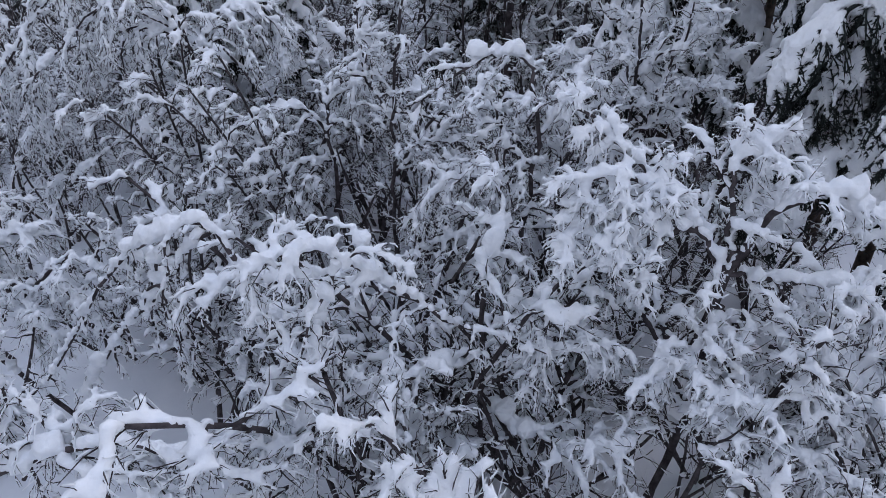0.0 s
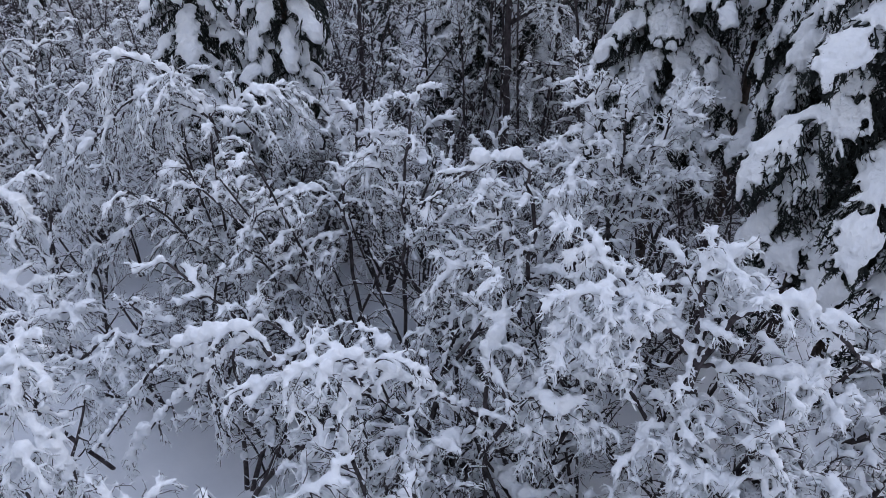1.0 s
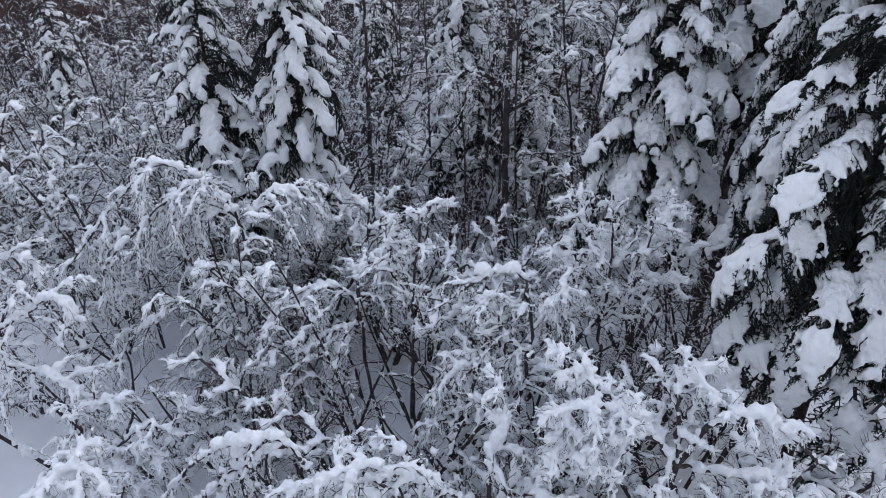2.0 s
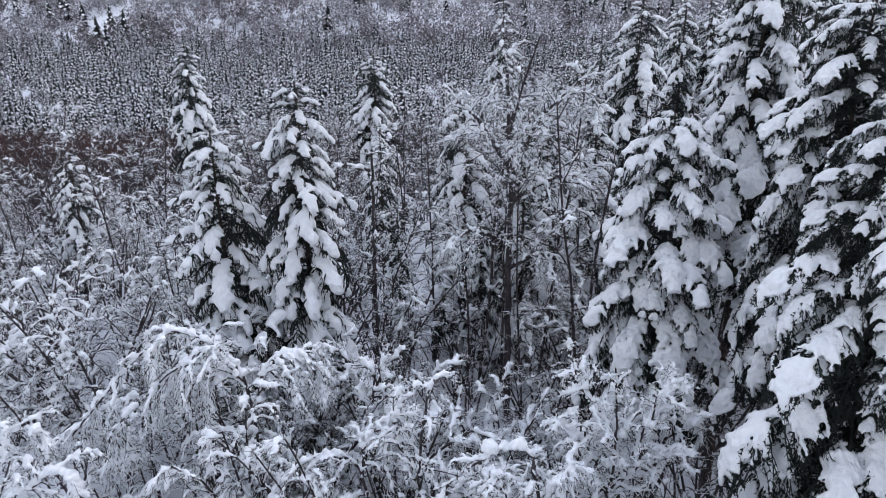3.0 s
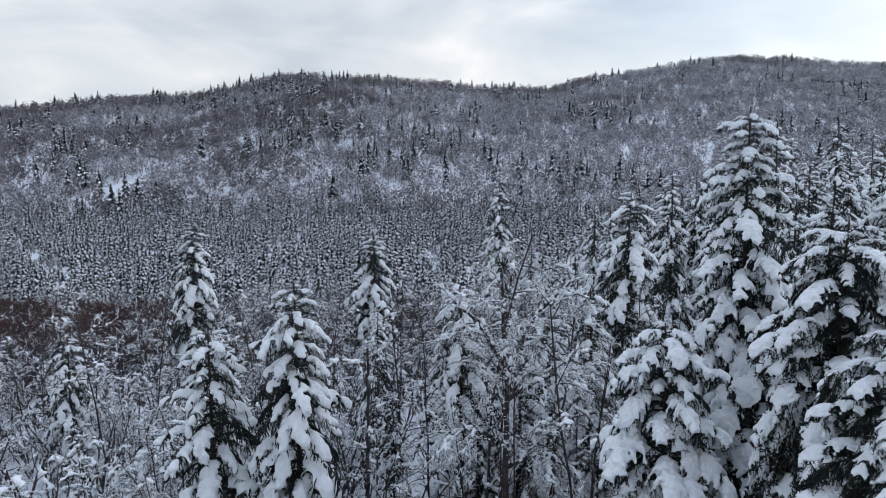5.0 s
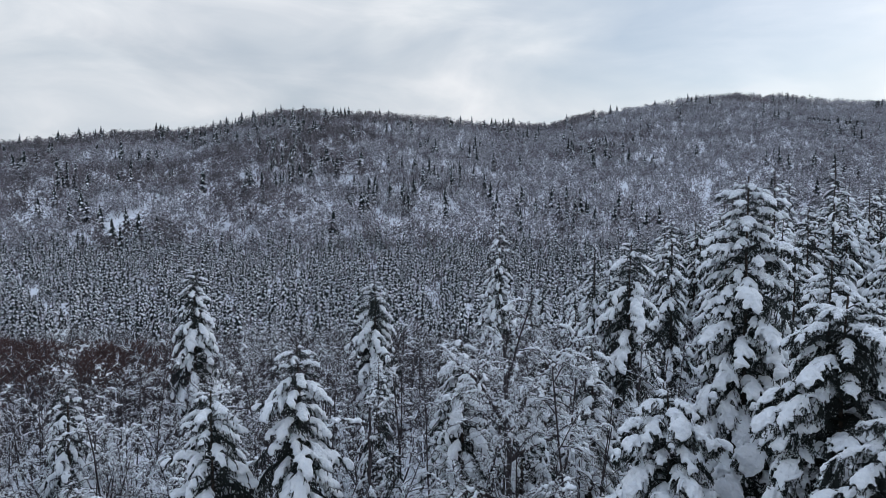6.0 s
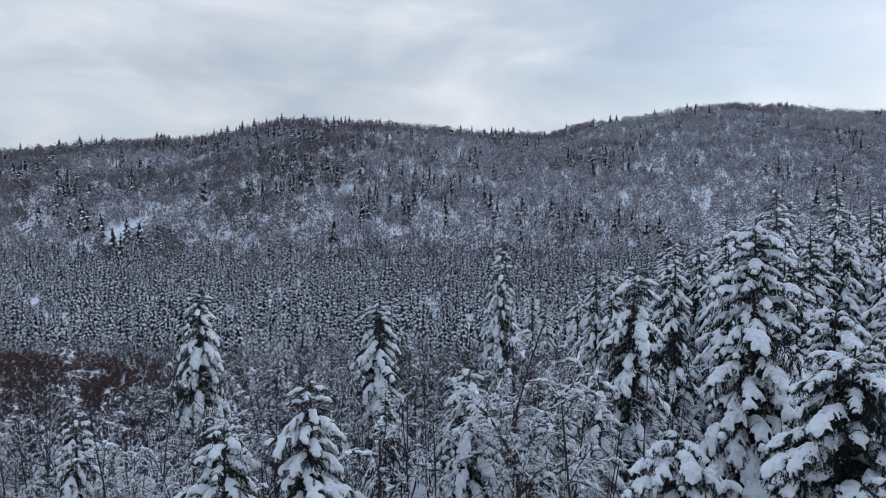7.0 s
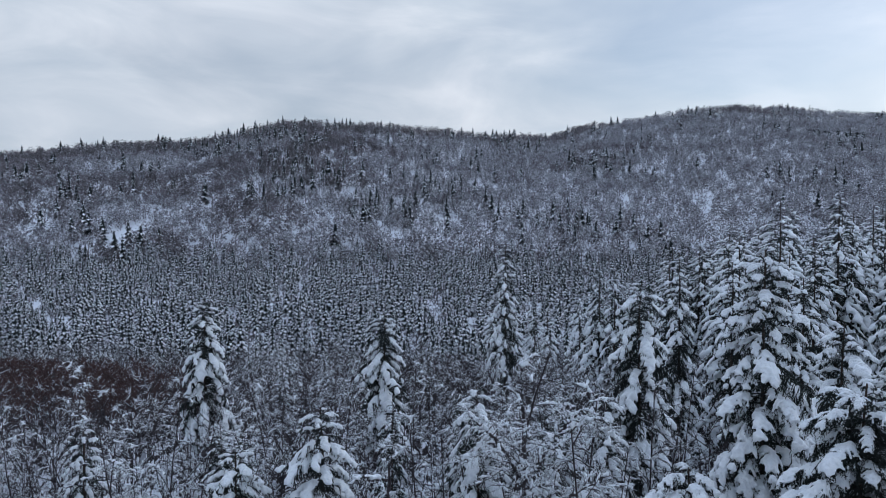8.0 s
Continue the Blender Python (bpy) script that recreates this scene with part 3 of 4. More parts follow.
    x, y = spots(rng, 3300, -0.85, 0.85, 48, 240)
    keep = ~((x / y < -0.43 + 0.06 * waves(x, y, 31, 40)) & (y > 80) & (y < 165))
    x, y = x[keep], y[keep]
    wood("frosted_thicket", "thicket of frosted leafless trees", close, stand(x, y, 6, 11, rng), rng, [TWIG, FAR_SNOW], "thicket")
    reds = [bare_tree_geo(rng, 16, 12, 0.05, 0.34, 0.08, 1.0, 1.4, (0.05, 0.12)) for _ in range(3)]
    x, y = spots(rng, 900, -0.85, -0.36, 80, 172)
    keep = x / y + 0.25 * waves(x, y, 33, 30) < -0.42
    x, y = x[keep], y[keep]
    wood("red_brown_thicket", "thicket of red-brown leafless shrubs almost free of snow", reds, stand(x, y, 6, 9.5, rng), rng, [RED_TWIG, FAR_SNOW], "thicket")
    # single spruces in the middle distance
    near_kinds = []
    low = [(mesh_arrays(g), mesh_arrays(w)) for g, w in BOUGHS_LOW]
    for i in range(3):
        poses = np.array([np.array(m) for m in bough_poses(rng, 20.0, 3.7, 125, 0.2, 0.6)])
        crown, white = Geo(), Geo()
        pick = rng.integers(len(low), size=len(poses))
        for k, ((gv, gt), (sv, st)) in enumerate(low):
            mine = poses[pick == k]
            repeat(crown, gv, gt, mine)
            repeat(white, sv, st, mine[rng.random(len(mine)) < 0.64])
        near_kinds.append((trunk_mesh(rng, 20.0, 0.2), crown.mesh("crown", [NEEDLE]), white.mesh("snow", [SNOW])))
    tiny = [(mesh_arrays(g), mesh_arrays(w)) for g, w in BOUGHS_TINY]
    middle = []
    for i in range(4):
        poses = np.array([np.array(m) for m in bough_poses(rng, 20.0, 4.2, 100, 0.1, 0.62)])
        crown, white = Geo(), Geo()
        pick = rng.integers(len(tiny), size=len(poses))
        for k, ((gv, gt), (sv, st)) in enumerate(tiny):
            mine = poses[pick == k]
            repeat(crown, gv, gt, mine)
            repeat(white, sv, st, mine[rng.random(len(mine)) < 0.64])
        middle.append((trunk_mesh(rng, 20.0, 0.2), crown.mesh("crown", [NEEDLE]), white.mesh("snow", [SNOW])))
    places = []
    for (x0, x1, y0, y1, n) in ((0.3, 0.8, 62, 150, 90), (0.05, 0.45, 105, 200, 36), (-0.25, 0.1, 80, 220, 26), (-0.8, -0.25, 150, 225, 26), (0.62, 0.9, 25, 62, 14)):
        x, y = spots(rng, n, x0, x1, y0, y1)
        places += list(zip(x, y))
    places += [(1.5, 34), (5, 35), (3, 40), (-3, 37), (9, 42), (6, 48), (0, 46), (-4.5, 44), (12, 30), (4, 54), (11, 47), (-12, 36), (-15, 42)]
    # unseen spruces added behind and beside the camera to dim the skylight there
    places += [(-10, 3), (-13.5, 6.5), (-9, -3), (-16, 1), (12, 4.5), (15.5, 8), (13, -1), (-14, -6), (11, -8)]
    places += [(rng.uniform(-60, 60), rng.uniform(-60, -14)) for _ in range(18)] + [(sx * rng.uniform(19, 45), rng.uniform(-14, 12)) for sx in (-1, 1) for _ in range(6)]
    for i, (x, y) in enumerate(places):
        trunk, crown, white = near_kinds[i % 3] if 13 < y < 62 else middle[i % 4]
        k = (rng.uniform(19, 27) if x > 0.28 * y and y > 60 else rng.uniform(15, 24) if (x > 0 and y > 56) or x > 20 or y < -13 else rng.uniform(9, 13.5)) / 20
        tree = tagged(new("spruce_tree"), "spruce with snow on its tiers, distant or added out of view", "spruce tree", "distant spruces")
        tree.matrix_basis = pose(x, y, float(ground(x, y)) - 0.3, 0, 0, rng.uniform(0, 360)) @ Matrix.Diagonal((k, k, k, 1))
        part("trunk", trunk, tree)
        part("crown", crown, tree)
        tagged(part("snow", white, tree), kind="stuff")


build_far()


# ---- leafless trees and shrubs under snow ----
def spline(points, n):
    """A smooth line of n points through the given ones."""
    p = np.array(points, float)
    p = np.concatenate([[2 * p[0] - p[1]], p, [2 * p[-1] - p[-2]]])
    t = np.linspace(0, len(points) - 1 - 1e-6, n)
    k = t.astype(int)
    f = (t - k)[:, None]
    a, b, c, d = p[k], p[k + 1], p[k + 2], p[k + 3]
    return 0.5 * (2 * b + (c - a) * f + (2 * a - 5 * b + 4 * c - d) * f ** 2 + (3 * b - a - 3 * c + d) * f ** 3)


def snow_on(geo, rng, p, size, cover=1.0, rough=0.3):
    """Lumps of snow lying along the lines, thick where they lie flat, with bare stretches where cover is under 1."""
    if not len(p):
        return
    count, n = p.shape[:2]
    length = np.linalg.norm(np.diff(p, axis=1), axis=-1).sum(1).mean()
    m = max(int(length / (size * 1.0)), 3)
    f = np.linspace(0.06, 1, m) * (n - 1)
    k = np.minimum(f.astype(int), n - 2)
    w = (f - k)[None, :, None]
    c = p[:, k] * (1 - w) + p[:, k + 1] * w
    tan = unit(np.gradient(c, axis=1))
    flat = np.sqrt(np.clip(1 - tan[..., 2] ** 2, 0, 1))
    swell = np.sin(np.linspace(0, 1, m) * rng.uniform(4, 16, (count, 1)) + rng.uniform(0, 6.28, (count, 1)))
    r = size * (0.5 + 0.5 * flat) * np.exp(rng.normal(0, rough, (count, m))) * (0.92 + 0.25 * swell) * np.linspace(1.1, 0.75, m)
    keep = (swell * 0.5 + 0.5 < cover + rng.normal(0, 0.1, (count, m))) & (flat > 0.25)
    c, r = (c + UP * (r * 0.65)[..., None] + rng.normal(0, 0.18, c.shape) * r[..., None])[keep], r[keep]
    lumps(geo, c, np.stack([r, r, r * 0.95], -1))


def branch_out(rng, stems, counts, lengths, angles, droops, lows=(0.3, 0.15, 0.15), flatness=(0.9, 0.4, 0.5), points=(11, 6, 3), trunk=False):
    """Limbs, branches and twigs on the stems; each level with its owners."""
    levels = []
    p, owner = stems, np.arange(len(stems))
    for k in range(len(counts)):
        st, hd, s, par = offspring(rng, p, counts[k], lows[k], 1.0, angles[k], flatness[k])
        if k == 0 and trunk:
            ok = (par > 0) | (s > 0.45)
            st, hd, s, par = st[ok], hd[ok], s[ok], par[ok]
        ln = lengths[k] * (1.15 - 0.75 * s) * rng.uniform(0.6, 1.3, len(s))
        p2 = grow(rng, st, hd, ln, np.full(len(s), droops[k]) * rng.uniform(0.6, 1.4, len(s)), points[k], (0.16, 0.28, 0.3)[k])
        p, owner = p2, owner[par]
        levels.append((p, owner))
    return levels


SNOW_SIZES = (0.1, 0.06, 0.036, 0.012)
WOOD_SIZES = (0.06, 0.026, 0.0095, 0.0055)


def snow_mesh(white, lace, voxel):
    """The pillows melted into one skin, and the thin rime on the outermost twigs."""
    v, t = mesh_arrays(melted(white, "snow", voxel, FROST, 1, 0))
    lace.add(v, tris=t)
    return lace.mesh("snow", [FROST])


def snow_part(white, lace, voxel, limb):
    return tagged(part("snow", snow_mesh(white, lace, voxel), limb, "white snow lying along every twig"), kind="stuff")


def snowy_tree(seed, label, stem_lists, counts=(14, 11, 3), lengths=(2.2, 0.9, 0.4), angles=(55, 45, 40), droops=(0.6, 0.9, 0.9), snow=1.0,
               girth=0.06, twig=None, name="birch_tree", category="birch tree", clumps=0, lows=(0.06, 0.15, 0.15), rough=0.3, voxel=0.035):
    """A leafless tree standing where its first stem starts; each stem with its branches is a limb with snow on it."""
    rng = np.random.default_rng(seed)
    root = np.array(stem_lists[0][0], float)
    tree = tagged(new(name), label, category, "snowy leafless trees")
    tree.matrix_basis = Matrix.Translation(root)
    stems = np.stack([spline(np.array(s) - root, 24) for s in stem_lists])
    stems[:, 2:-1] += rng.normal(0, 0.035, stems[:, 2:-1].shape)
    levels = [(stems, np.arange(len(stems)))] + branch_out(rng, stems, counts, lengths, angles, droops, lows, trunk=True)
    for i in range(len(stems)):
        bark, white, lace = Geo(), Geo(), Geo()
        for k, (p, owner) in enumerate(levels):
            mine = p[owner == i]
            r0 = np.full(len(mine), (girth if i == 0 else girth * 0.55) if k == 0 else WOOD_SIZES[k])
            laden = rng.random(len(mine)) < (0.72 if k == 3 else -1)
            tubes(bark, mine[~laden], taper(r0[~laden], mine.shape[1], 0.3), (6, 4, 3, 3)[k])
            if k < 3:
                snow_on(white, rng, mine, SNOW_SIZES[k] * snow, (1.05, 1.0, 0.97)[k] + clumps * 0.3, rough)
            else:
                tubes(lace, mine[laden], taper(np.full(laden.sum(), SNOW_SIZES[3] * snow), 3, 0.6) * rng.uniform(0.6, 1.4, (laden.sum(), 3)), 4, lift=0.7)
        limb = part("limb", bark.mesh("limb", [twig or TWIG]), tree)
        snow_part(white, lace, voxel, limb)
    return tree


def shrub_kind(seed, height, nstems, spread, counts, lengths, droops, snow, lean=0.0, label="leafless shrub bowed under fresh snow", angles=(50, 42, 40), name="snowy_shrub", twig=None, rough=0.3, arch=1.0, voxel=0.062):
    """A free-growing shrub at the origin, for repeats."""
    rng = np.random.default_rng(seed)
    a = rng.uniform(0, 6.28, nstems)
    hd = np.stack([np.cos(a) * spread + lean, np.sin(a) * spread, np.ones(nstems)], -1)
    ln = height * rng.uniform(0.8, 1.2, nstems)
    st = np.stack([np.cos(a) * 0.1, np.sin(a) * 0.1, np.full(nstems, -0.2)], -1)
    stems = grow(rng, st, hd, ln, np.full(nstems, arch) * rng.uniform(0.3, 1.2, nstems), 10, 0.05)
    levels = [(stems, np.arange(nstems))] + branch_out(rng, stems, counts, lengths, angles, droops, (0.25, 0.15, 0.15), points=(7, 5, 3))
    bark, white, lace = Geo(), Geo(), Geo()
    for k, (p, owner) in enumerate(levels):
        laden = rng.random(len(p)) < (0.75 * min(1, 0.3 + 0.7 * snow) if k == 3 else -1)
        thin = p[~laden][:, ::2] if k == 2 else p[~laden]
        tubes(bark, thin, taper(np.full(len(thin), WOOD_SIZES[k]), thin.shape[1], 0.3), (5, 3, 3, 3)[k])
        if k < 3:
            snow_on(white, rng, p, max(SNOW_SIZES[k] * snow, voxel * 0.66), (1.05, 1.0, 0.97)[k] * min(1, 0.4 + 0.65 * snow), rough)
        else:
            tubes(lace, p[laden], taper(np.full(laden.sum(), SNOW_SIZES[3] * max(snow, 0.9)), 3, 0.6) * rng.uniform(0.6, 1.4, (laden.sum(), 3)), 3, lift=0.7)
    return bark.mesh("crown", [twig or TWIG]), snow_mesh(white, lace, voxel), name, label


def plant(kind, x, y, turn, size, group="snowy shrubs"):
    bark, white, name, label = kind
    ob = tagged(new(name), label, name.replace("_", " "), group)
    ob.matrix_basis = pose(x, y, float(ground(x, y)), 0, 0, turn) @ Matrix.Diagonal((size, size, size, 1))
    part("crown", bark, ob)
    tagged(part("snow", white, ob), kind="stuff")
    return ob


def build_shrubs():
    rng = np.random.default_rng(77)
    weeping = [shrub_kind(300 + i, 8.0, 3, 0.3, (16, 16, 2), (2.4, 0.55, 0.2), (1.3, 1.1, 0.7), 0.75, 0.3,
                          "birch bent over, its twigs hanging under snow", name="bent_birch", arch=1.1, voxel=0.056) for i in range(3)]
    upright = [shrub_kind(320 + i, 5.5, 4, 0.4, (11, 12, 2), (1.6, 0.5, 0.2), (0.2, 0.3, 0.4), 0.8, 0.0,
                          "upright leafless shrub with snow on its fanned twigs", arch=0.2, voxel=0.056) for i in range(3)]
    tall = [shrub_kind(340 + i, 12, 1, 0.08, (22, 11, 3), (2.8, 0.75, 0.3), (0.5, 0.6, 0.6), 0.6, 0.0,
                       "tall leafless tree with snow on drooping branches", name="leafless_tree", arch=0.1, angles=(65, 45, 40), voxel=0.062) for i in range(4)]
    for x, y in ((-7.5, 22), (-12, 17), (-10, 24), (-14, 25), (-15, 19), (-18, 30), (-15, 35), (-22, 34), (-12, 41), (-19, 24), (-25, 38), (-28, 32), (-13, 21.5)):
        plant(weeping[int(rng.integers(3))], x, y, rng.uniform(110, 250), rng.uniform(0.9, 1.25), "bent birches")
    for x, y in ((-2.4, 22), (0.2, 21), (-4.3, 24), (2.2, 24), (5, 28), (-13, 30), (2.4, 19.5), (9, 30), (-8, 33), (-3, 33), (1, 36), (4, 42), (-6, 45), (12, 34), (15, 34),
                 (-5.6, 22.2), (-0.8, 24.5), (3.6, 21.5), (-3.3, 20), (0.8, 17.8), (-7.2, 16.5), (-11, 28.5), (-17, 27), (-21, 29), (-4.6, 14), (2.8, 33), (-10, 37), (7, 32), (-16, 16), (7.4, 9.4), (8.6, 10.8), (6.3, 12), (7.9, 12.6), (9.4, 9.2), (8.2, 7.8), (6.8, 7), (-0.9, 10.8), (1.9, 11.4), (3.3, 11.8), (0.2, 12.2), (2.7, 7.4), (-0.8, 7.8), (-2.2, 12.9), (10.2, 11.6)):
        plant(upright[int(rng.integers(3))], x, y, rng.uniform(0, 360), rng.uniform(0.9, 1.5))
    for x, y in ((4.4, 31), (1.2, 32.5), (-2, 38), (6, 42), (-13, 48), (-9, 52), (0, 50), (-2, 58), (-17, 44), (-30, 52), (-26, 60), (4, 60), (9, 64), (18, 56), (22, 40), (26, 44), (-36, 64), (-38, 55),
                 (-3.5, 30), (-12.5, 33), (5.5, 26), (3, 36), (8, 46), (12, 42), (-5, 40), (-22, 50), (-33, 46), (-16, 54), (-42, 62), (-20, 40), (-28, 42), (1, 44), (-8, 60), (14, 62), (-4, 50), (10, 55), (-24, 66), (-14, 64)):
        plant(tall[int(rng.integers(4))], x, y, rng.uniform(0, 360), rng.uniform(0.85, 1.25) * (1.25 if x > 0 and y < 35 else 0.95), "tall leafless trees")

    shaded = [shrub_kind(350 + i, 12, 1, 0.08, (16, 5, 4), (2.2, 0.9, 0.4), (0.3, 0.4, 0.5), 0.32, 0.0,
                         "tall dark leafless tree with little snow", name="leafless_tree", arch=0.1, angles=(55, 45, 40)) for i in range(2)]
    for x, y in ((6.2, 29.5), (8.5, 27.5), (3.2, 27.4), (9.4, 33), (5, 33.5), (12.5, 28), (14, 26), (10.8, 30.5), (7.2, 39), (0.6, 30), (13, 37), (3.8, 38), (15.5, 22.5), (5.6, 31.4), (2.6, 31), (6.8, 34), (2.2, 41), (8.2, 36.5), (9.8, 39), (6.4, 45), (0.2, 41), (3.6, 47), (11.6, 35), (10.4, 43), (-1, 34)):
        plant(shaded[int(rng.integers(2))], x, y, rng.uniform(0, 360), rng.uniform(0.95, 1.3), "tall leafless trees")
    for i in range(120):
        x, y = spots(rng, 1, -0.85, 0.75, 42, 112)
        if abs(x[0] / y[0] + 0.36) > 0.05 and (x[0] / y[0] > -0.42 or y[0] < 62):
            plant(tall[i % 4] if i % 3 else weeping[i // 3 % 3], float(x[0]), float(y[0]), rng.uniform(0, 360), rng.uniform(0.75, 1.1), "tall leafless trees")
    for i in range(64):
        x, y = spots(rng, 1, -0.8, -0.12 if i < 44 else 0.4, 14 if i < 26 else 28, 40 if i < 26 else 60)
        plant(weeping[i % 3], float(x[0]), float(y[0]), rng.uniform(90, 270), rng.uniform(0.6, 1.0), "bent birches")
    brush = [shrub_kind(360 + i, 4.0, 4, 0.5, (4, 3, 3), (1.4, 0.8, 0.45), (0.1, 0.3, 0.4), 0.62, 0.0,
                        "dark twiggy undergrowth with a little snow", name="undergrowth_shrub", arch=0.15) for i in range(3)]
    for x, y in ((2.2, 10.8), (3.0, 9.4), (2.4, 12.4), (5.8, 11.6), (6.6, 10), (-0.6, 12.8), (-3.2, 13.4), (-10.4, 11.8), (0.4, 14.8), (-6.2, 14.6), (3.4, 14.2), (-1.6, 11.6),
                 (-5.4, 12.6), (-8.4, 15.6), (-3.8, 15.8), (-1.4, 18.4), (1.6, 16.4), (4.8, 13.6), (6.4, 14.2), (-11.6, 17.4), (-7, 18.2), (-0.2, 9.4), (-2.6, 8.6), (1.8, 8.4), (4.2, 8), (-9.6, 16)):
        plant(brush[int(rng.integers(3))], x, y, rng.uniform(0, 360), rng.uniform(0.9, 1.3), "undergrowth")
    dark = [shrub_kind(370 + i, 5.0, 5, 0.35, (6, 5, 3), (1.5, 0.8, 0.45), (0.1, 0.2, 0.3), 0.3, 0.0,
                       "bare dark shrub sheltered from the snow", name="bare_shrub", arch=0.15) for i in range(2)]
    for x, y in ((6.6, 17.2), (7.6, 18.8), (5.8, 19.2), (8.6, 16.4), (5.2, 16.4), (9.4, 18.2)):
        plant(dark[int(rng.integers(2))], x, y, rng.uniform(0, 360), rng.uniform(0.8, 1.2), "bare shrubs")
    for i in range(24):
        x, y = spots(rng, 1, -0.3, 0.5, 21, 34)
        plant(dark[i % 2], float(x[0]), float(y[0]), rng.uniform(0, 360), rng.uniform(0.8, 1.3), "bare shrubs")
    for i in range(190):
        x, y = spots(rng, 1, -0.85, 0.6 if i < 110 else -0.1, 17 if i < 90 else 26, 62)
        plant(brush[i % 3], float(x[0]), float(y[0]), rng.uniform(0, 360), rng.uniform(0.8, 1.7), "undergrowth")


build_shrubs()


# ---- the leafless trees in front, each from the run of its main stems ----
snowy_tree(401, "birch arched over, its tip drooping under smooth snow", [
    [(-1.9, 10.2, -0.3), (-2.7, 10, 5.3), (-3.2, 9.5, 7.8), (-4.5, 10.2, 7.2), (-5.6, 10.6, 6.2), (-7.9, 11.2, 3.2)],
    [(-3.2, 9.5, 7.8), (-4.2, 10.2, 6.7), (-6.7, 11.3, 3.6), (-7.5, 11.5, 2.3)],
    [(-4.3, 10.2, 7.1), (-4.8, 10.6, 6), (-4.8, 11, 4.8), (-5, 11.2, 3.4)],
], angles=(38, 38, 40), lengths=(1.25, 0.36, 0.15), droops=(2.6, 1.6, 1.0), snow=1.35, lows=(0.1, 0.15, 0.15), counts=(14, 7, 2))
snowy_tree(402, "spreading leafless tree loaded with clumped snow", [
    [(0.9, 10.3, -0.3), (0.8, 10.3, 4.2), (0.8, 10.4, 6.5), (1.1, 10.8, 7.2), (1, 11.2, 8)],
    [(0.7, 10.3, 5.1), (-1.5, 8.9, 7.8), (-3.3, 9, 7.1)],
    [(-1.2, 9, 7.7), (-2.2, 8.8, 6), (-2.7, 8.8, 5.1)],
    [(0.8, 10.3, 4.7), (-1, 9, 5.2), (-3.1, 8.8, 4.5)],
    [(-1.3, 8.9, 5.3), (-2.3, 8.6, 4.6), (-3.2, 8.6, 4.2)],
    [(-0.4, 9.2, 5.1), (-0.8, 8.2, 3.9), (-1, 8, 3.2)],
    [(0.8, 10.3, 3.4), (2.2, 9.2, 3.7), (3.2, 8.8, 4.1)],
    [(0.8, 10.4, 5.1), (2.3, 10.5, 6.2), (2.9, 10.7, 6.4)],
    [(0.8, 10.3, 4), (2, 9.9, 5.2), (2.8, 9.7, 5.3)],
], lengths=(1.5, 0.56, 0.23), droops=(1.1, 1.1, 0.9), snow=1.15, clumps=0.08, counts=(14, 9, 3))
snowy_tree(403, "leafless tree with a nodding crown full of snow", [
    [(1.9, 13.6, -0.3), (1.6, 13.6, 3.7), (1.9, 13.7, 6.8), (1.8, 14, 8.6), (1.1, 14, 9), (-0.6, 13.6, 8.1)],
    [(1.7, 13.6, 6.2), (0.9, 13.4, 6.7), (0.2, 13.2, 6.7), (-0.5, 13, 6)],
    [(2, 13.8, 7.4), (2.6, 14.1, 8.1), (2.8, 14.3, 8.6)],
    [(1.6, 13.6, 5.4), (2.2, 13.4, 6.5), (2.8, 13.2, 6.3), (3.2, 13, 5.5)],
    [(1.6, 13.6, 4.4), (0.7, 13.2, 5.4), (-0.1, 13, 5.4), (-0.9, 12.8, 4.7)],
    [(1.9, 13.7, 6.8), (1.4, 13.5, 7.3), (1.1, 13.5, 8), (0.8, 13.5, 8.7)],
], lengths=(1.5, 0.56, 0.23), droops=(0.9, 1.0, 0.9), snow=0.9, clumps=0.07, counts=(14, 10, 3))
snowy_tree(404, "forked leafless tree with cotton-like snow on thick limbs", [
    [(4, 10.3, -0.3), (4.6, 10.2, 3.4), (4.6, 10, 6.8), (5.3, 9.9, 8.1), (6.1, 9.8, 8.1), (7.6, 9.6, 6.9)],
    [(4.6, 10, 6.7), (3.5, 10, 8.1), (1.8, 10.3, 9.6)],
    [(4, 10, 7.5), (2.5, 9.6, 7.8), (1.9, 9.5, 7.7)],
    [(4.6, 10, 6.8), (4.5, 10.4, 8.4), (4.9, 10.5, 8.8)],
    [(4.6, 10, 6.7), (6.1, 9.6, 6.8), (6.9, 9.4, 6.3)],
    [(4.7, 10.1, 6), (4, 9.3, 5.5), (3.5, 9.2, 5.4)],
    [(3.5, 10, 8.1), (2.5, 9.7, 8.6), (2.1, 9.6, 8.4)],
    [(4.7, 10.1, 5.9), (5.8, 9.3, 5.4), (6.5, 9.2, 4.5)],
], lengths=(1.1, 0.45, 0.2), droops=(0.3, 0.6, 0.7), snow=1.2, clumps=0.25, girth=0.09)
snowy_tree(405, "low leafless tree covered in round snow clumps", [
    [(5, 8.9, -0.3), (5.4, 8.7, 1.9), (4.9, 8.6, 4.3), (5, 8.5, 5.4), (5.6, 8.4, 5.5), (6.1, 8.3, 4.8)],
    [(4.9, 8.6, 4), (4.5, 8.6, 5), (4.4, 8.7, 5.6)],
    [(5.1, 8.6, 3.5), (5.5, 8.4, 4.5), (6.2, 8.3, 4), (7, 8.3, 3.4)],
], lengths=(1, 0.41, 0.2), droops=(0.6, 0.7, 0.7), snow=1.15, clumps=0.28)
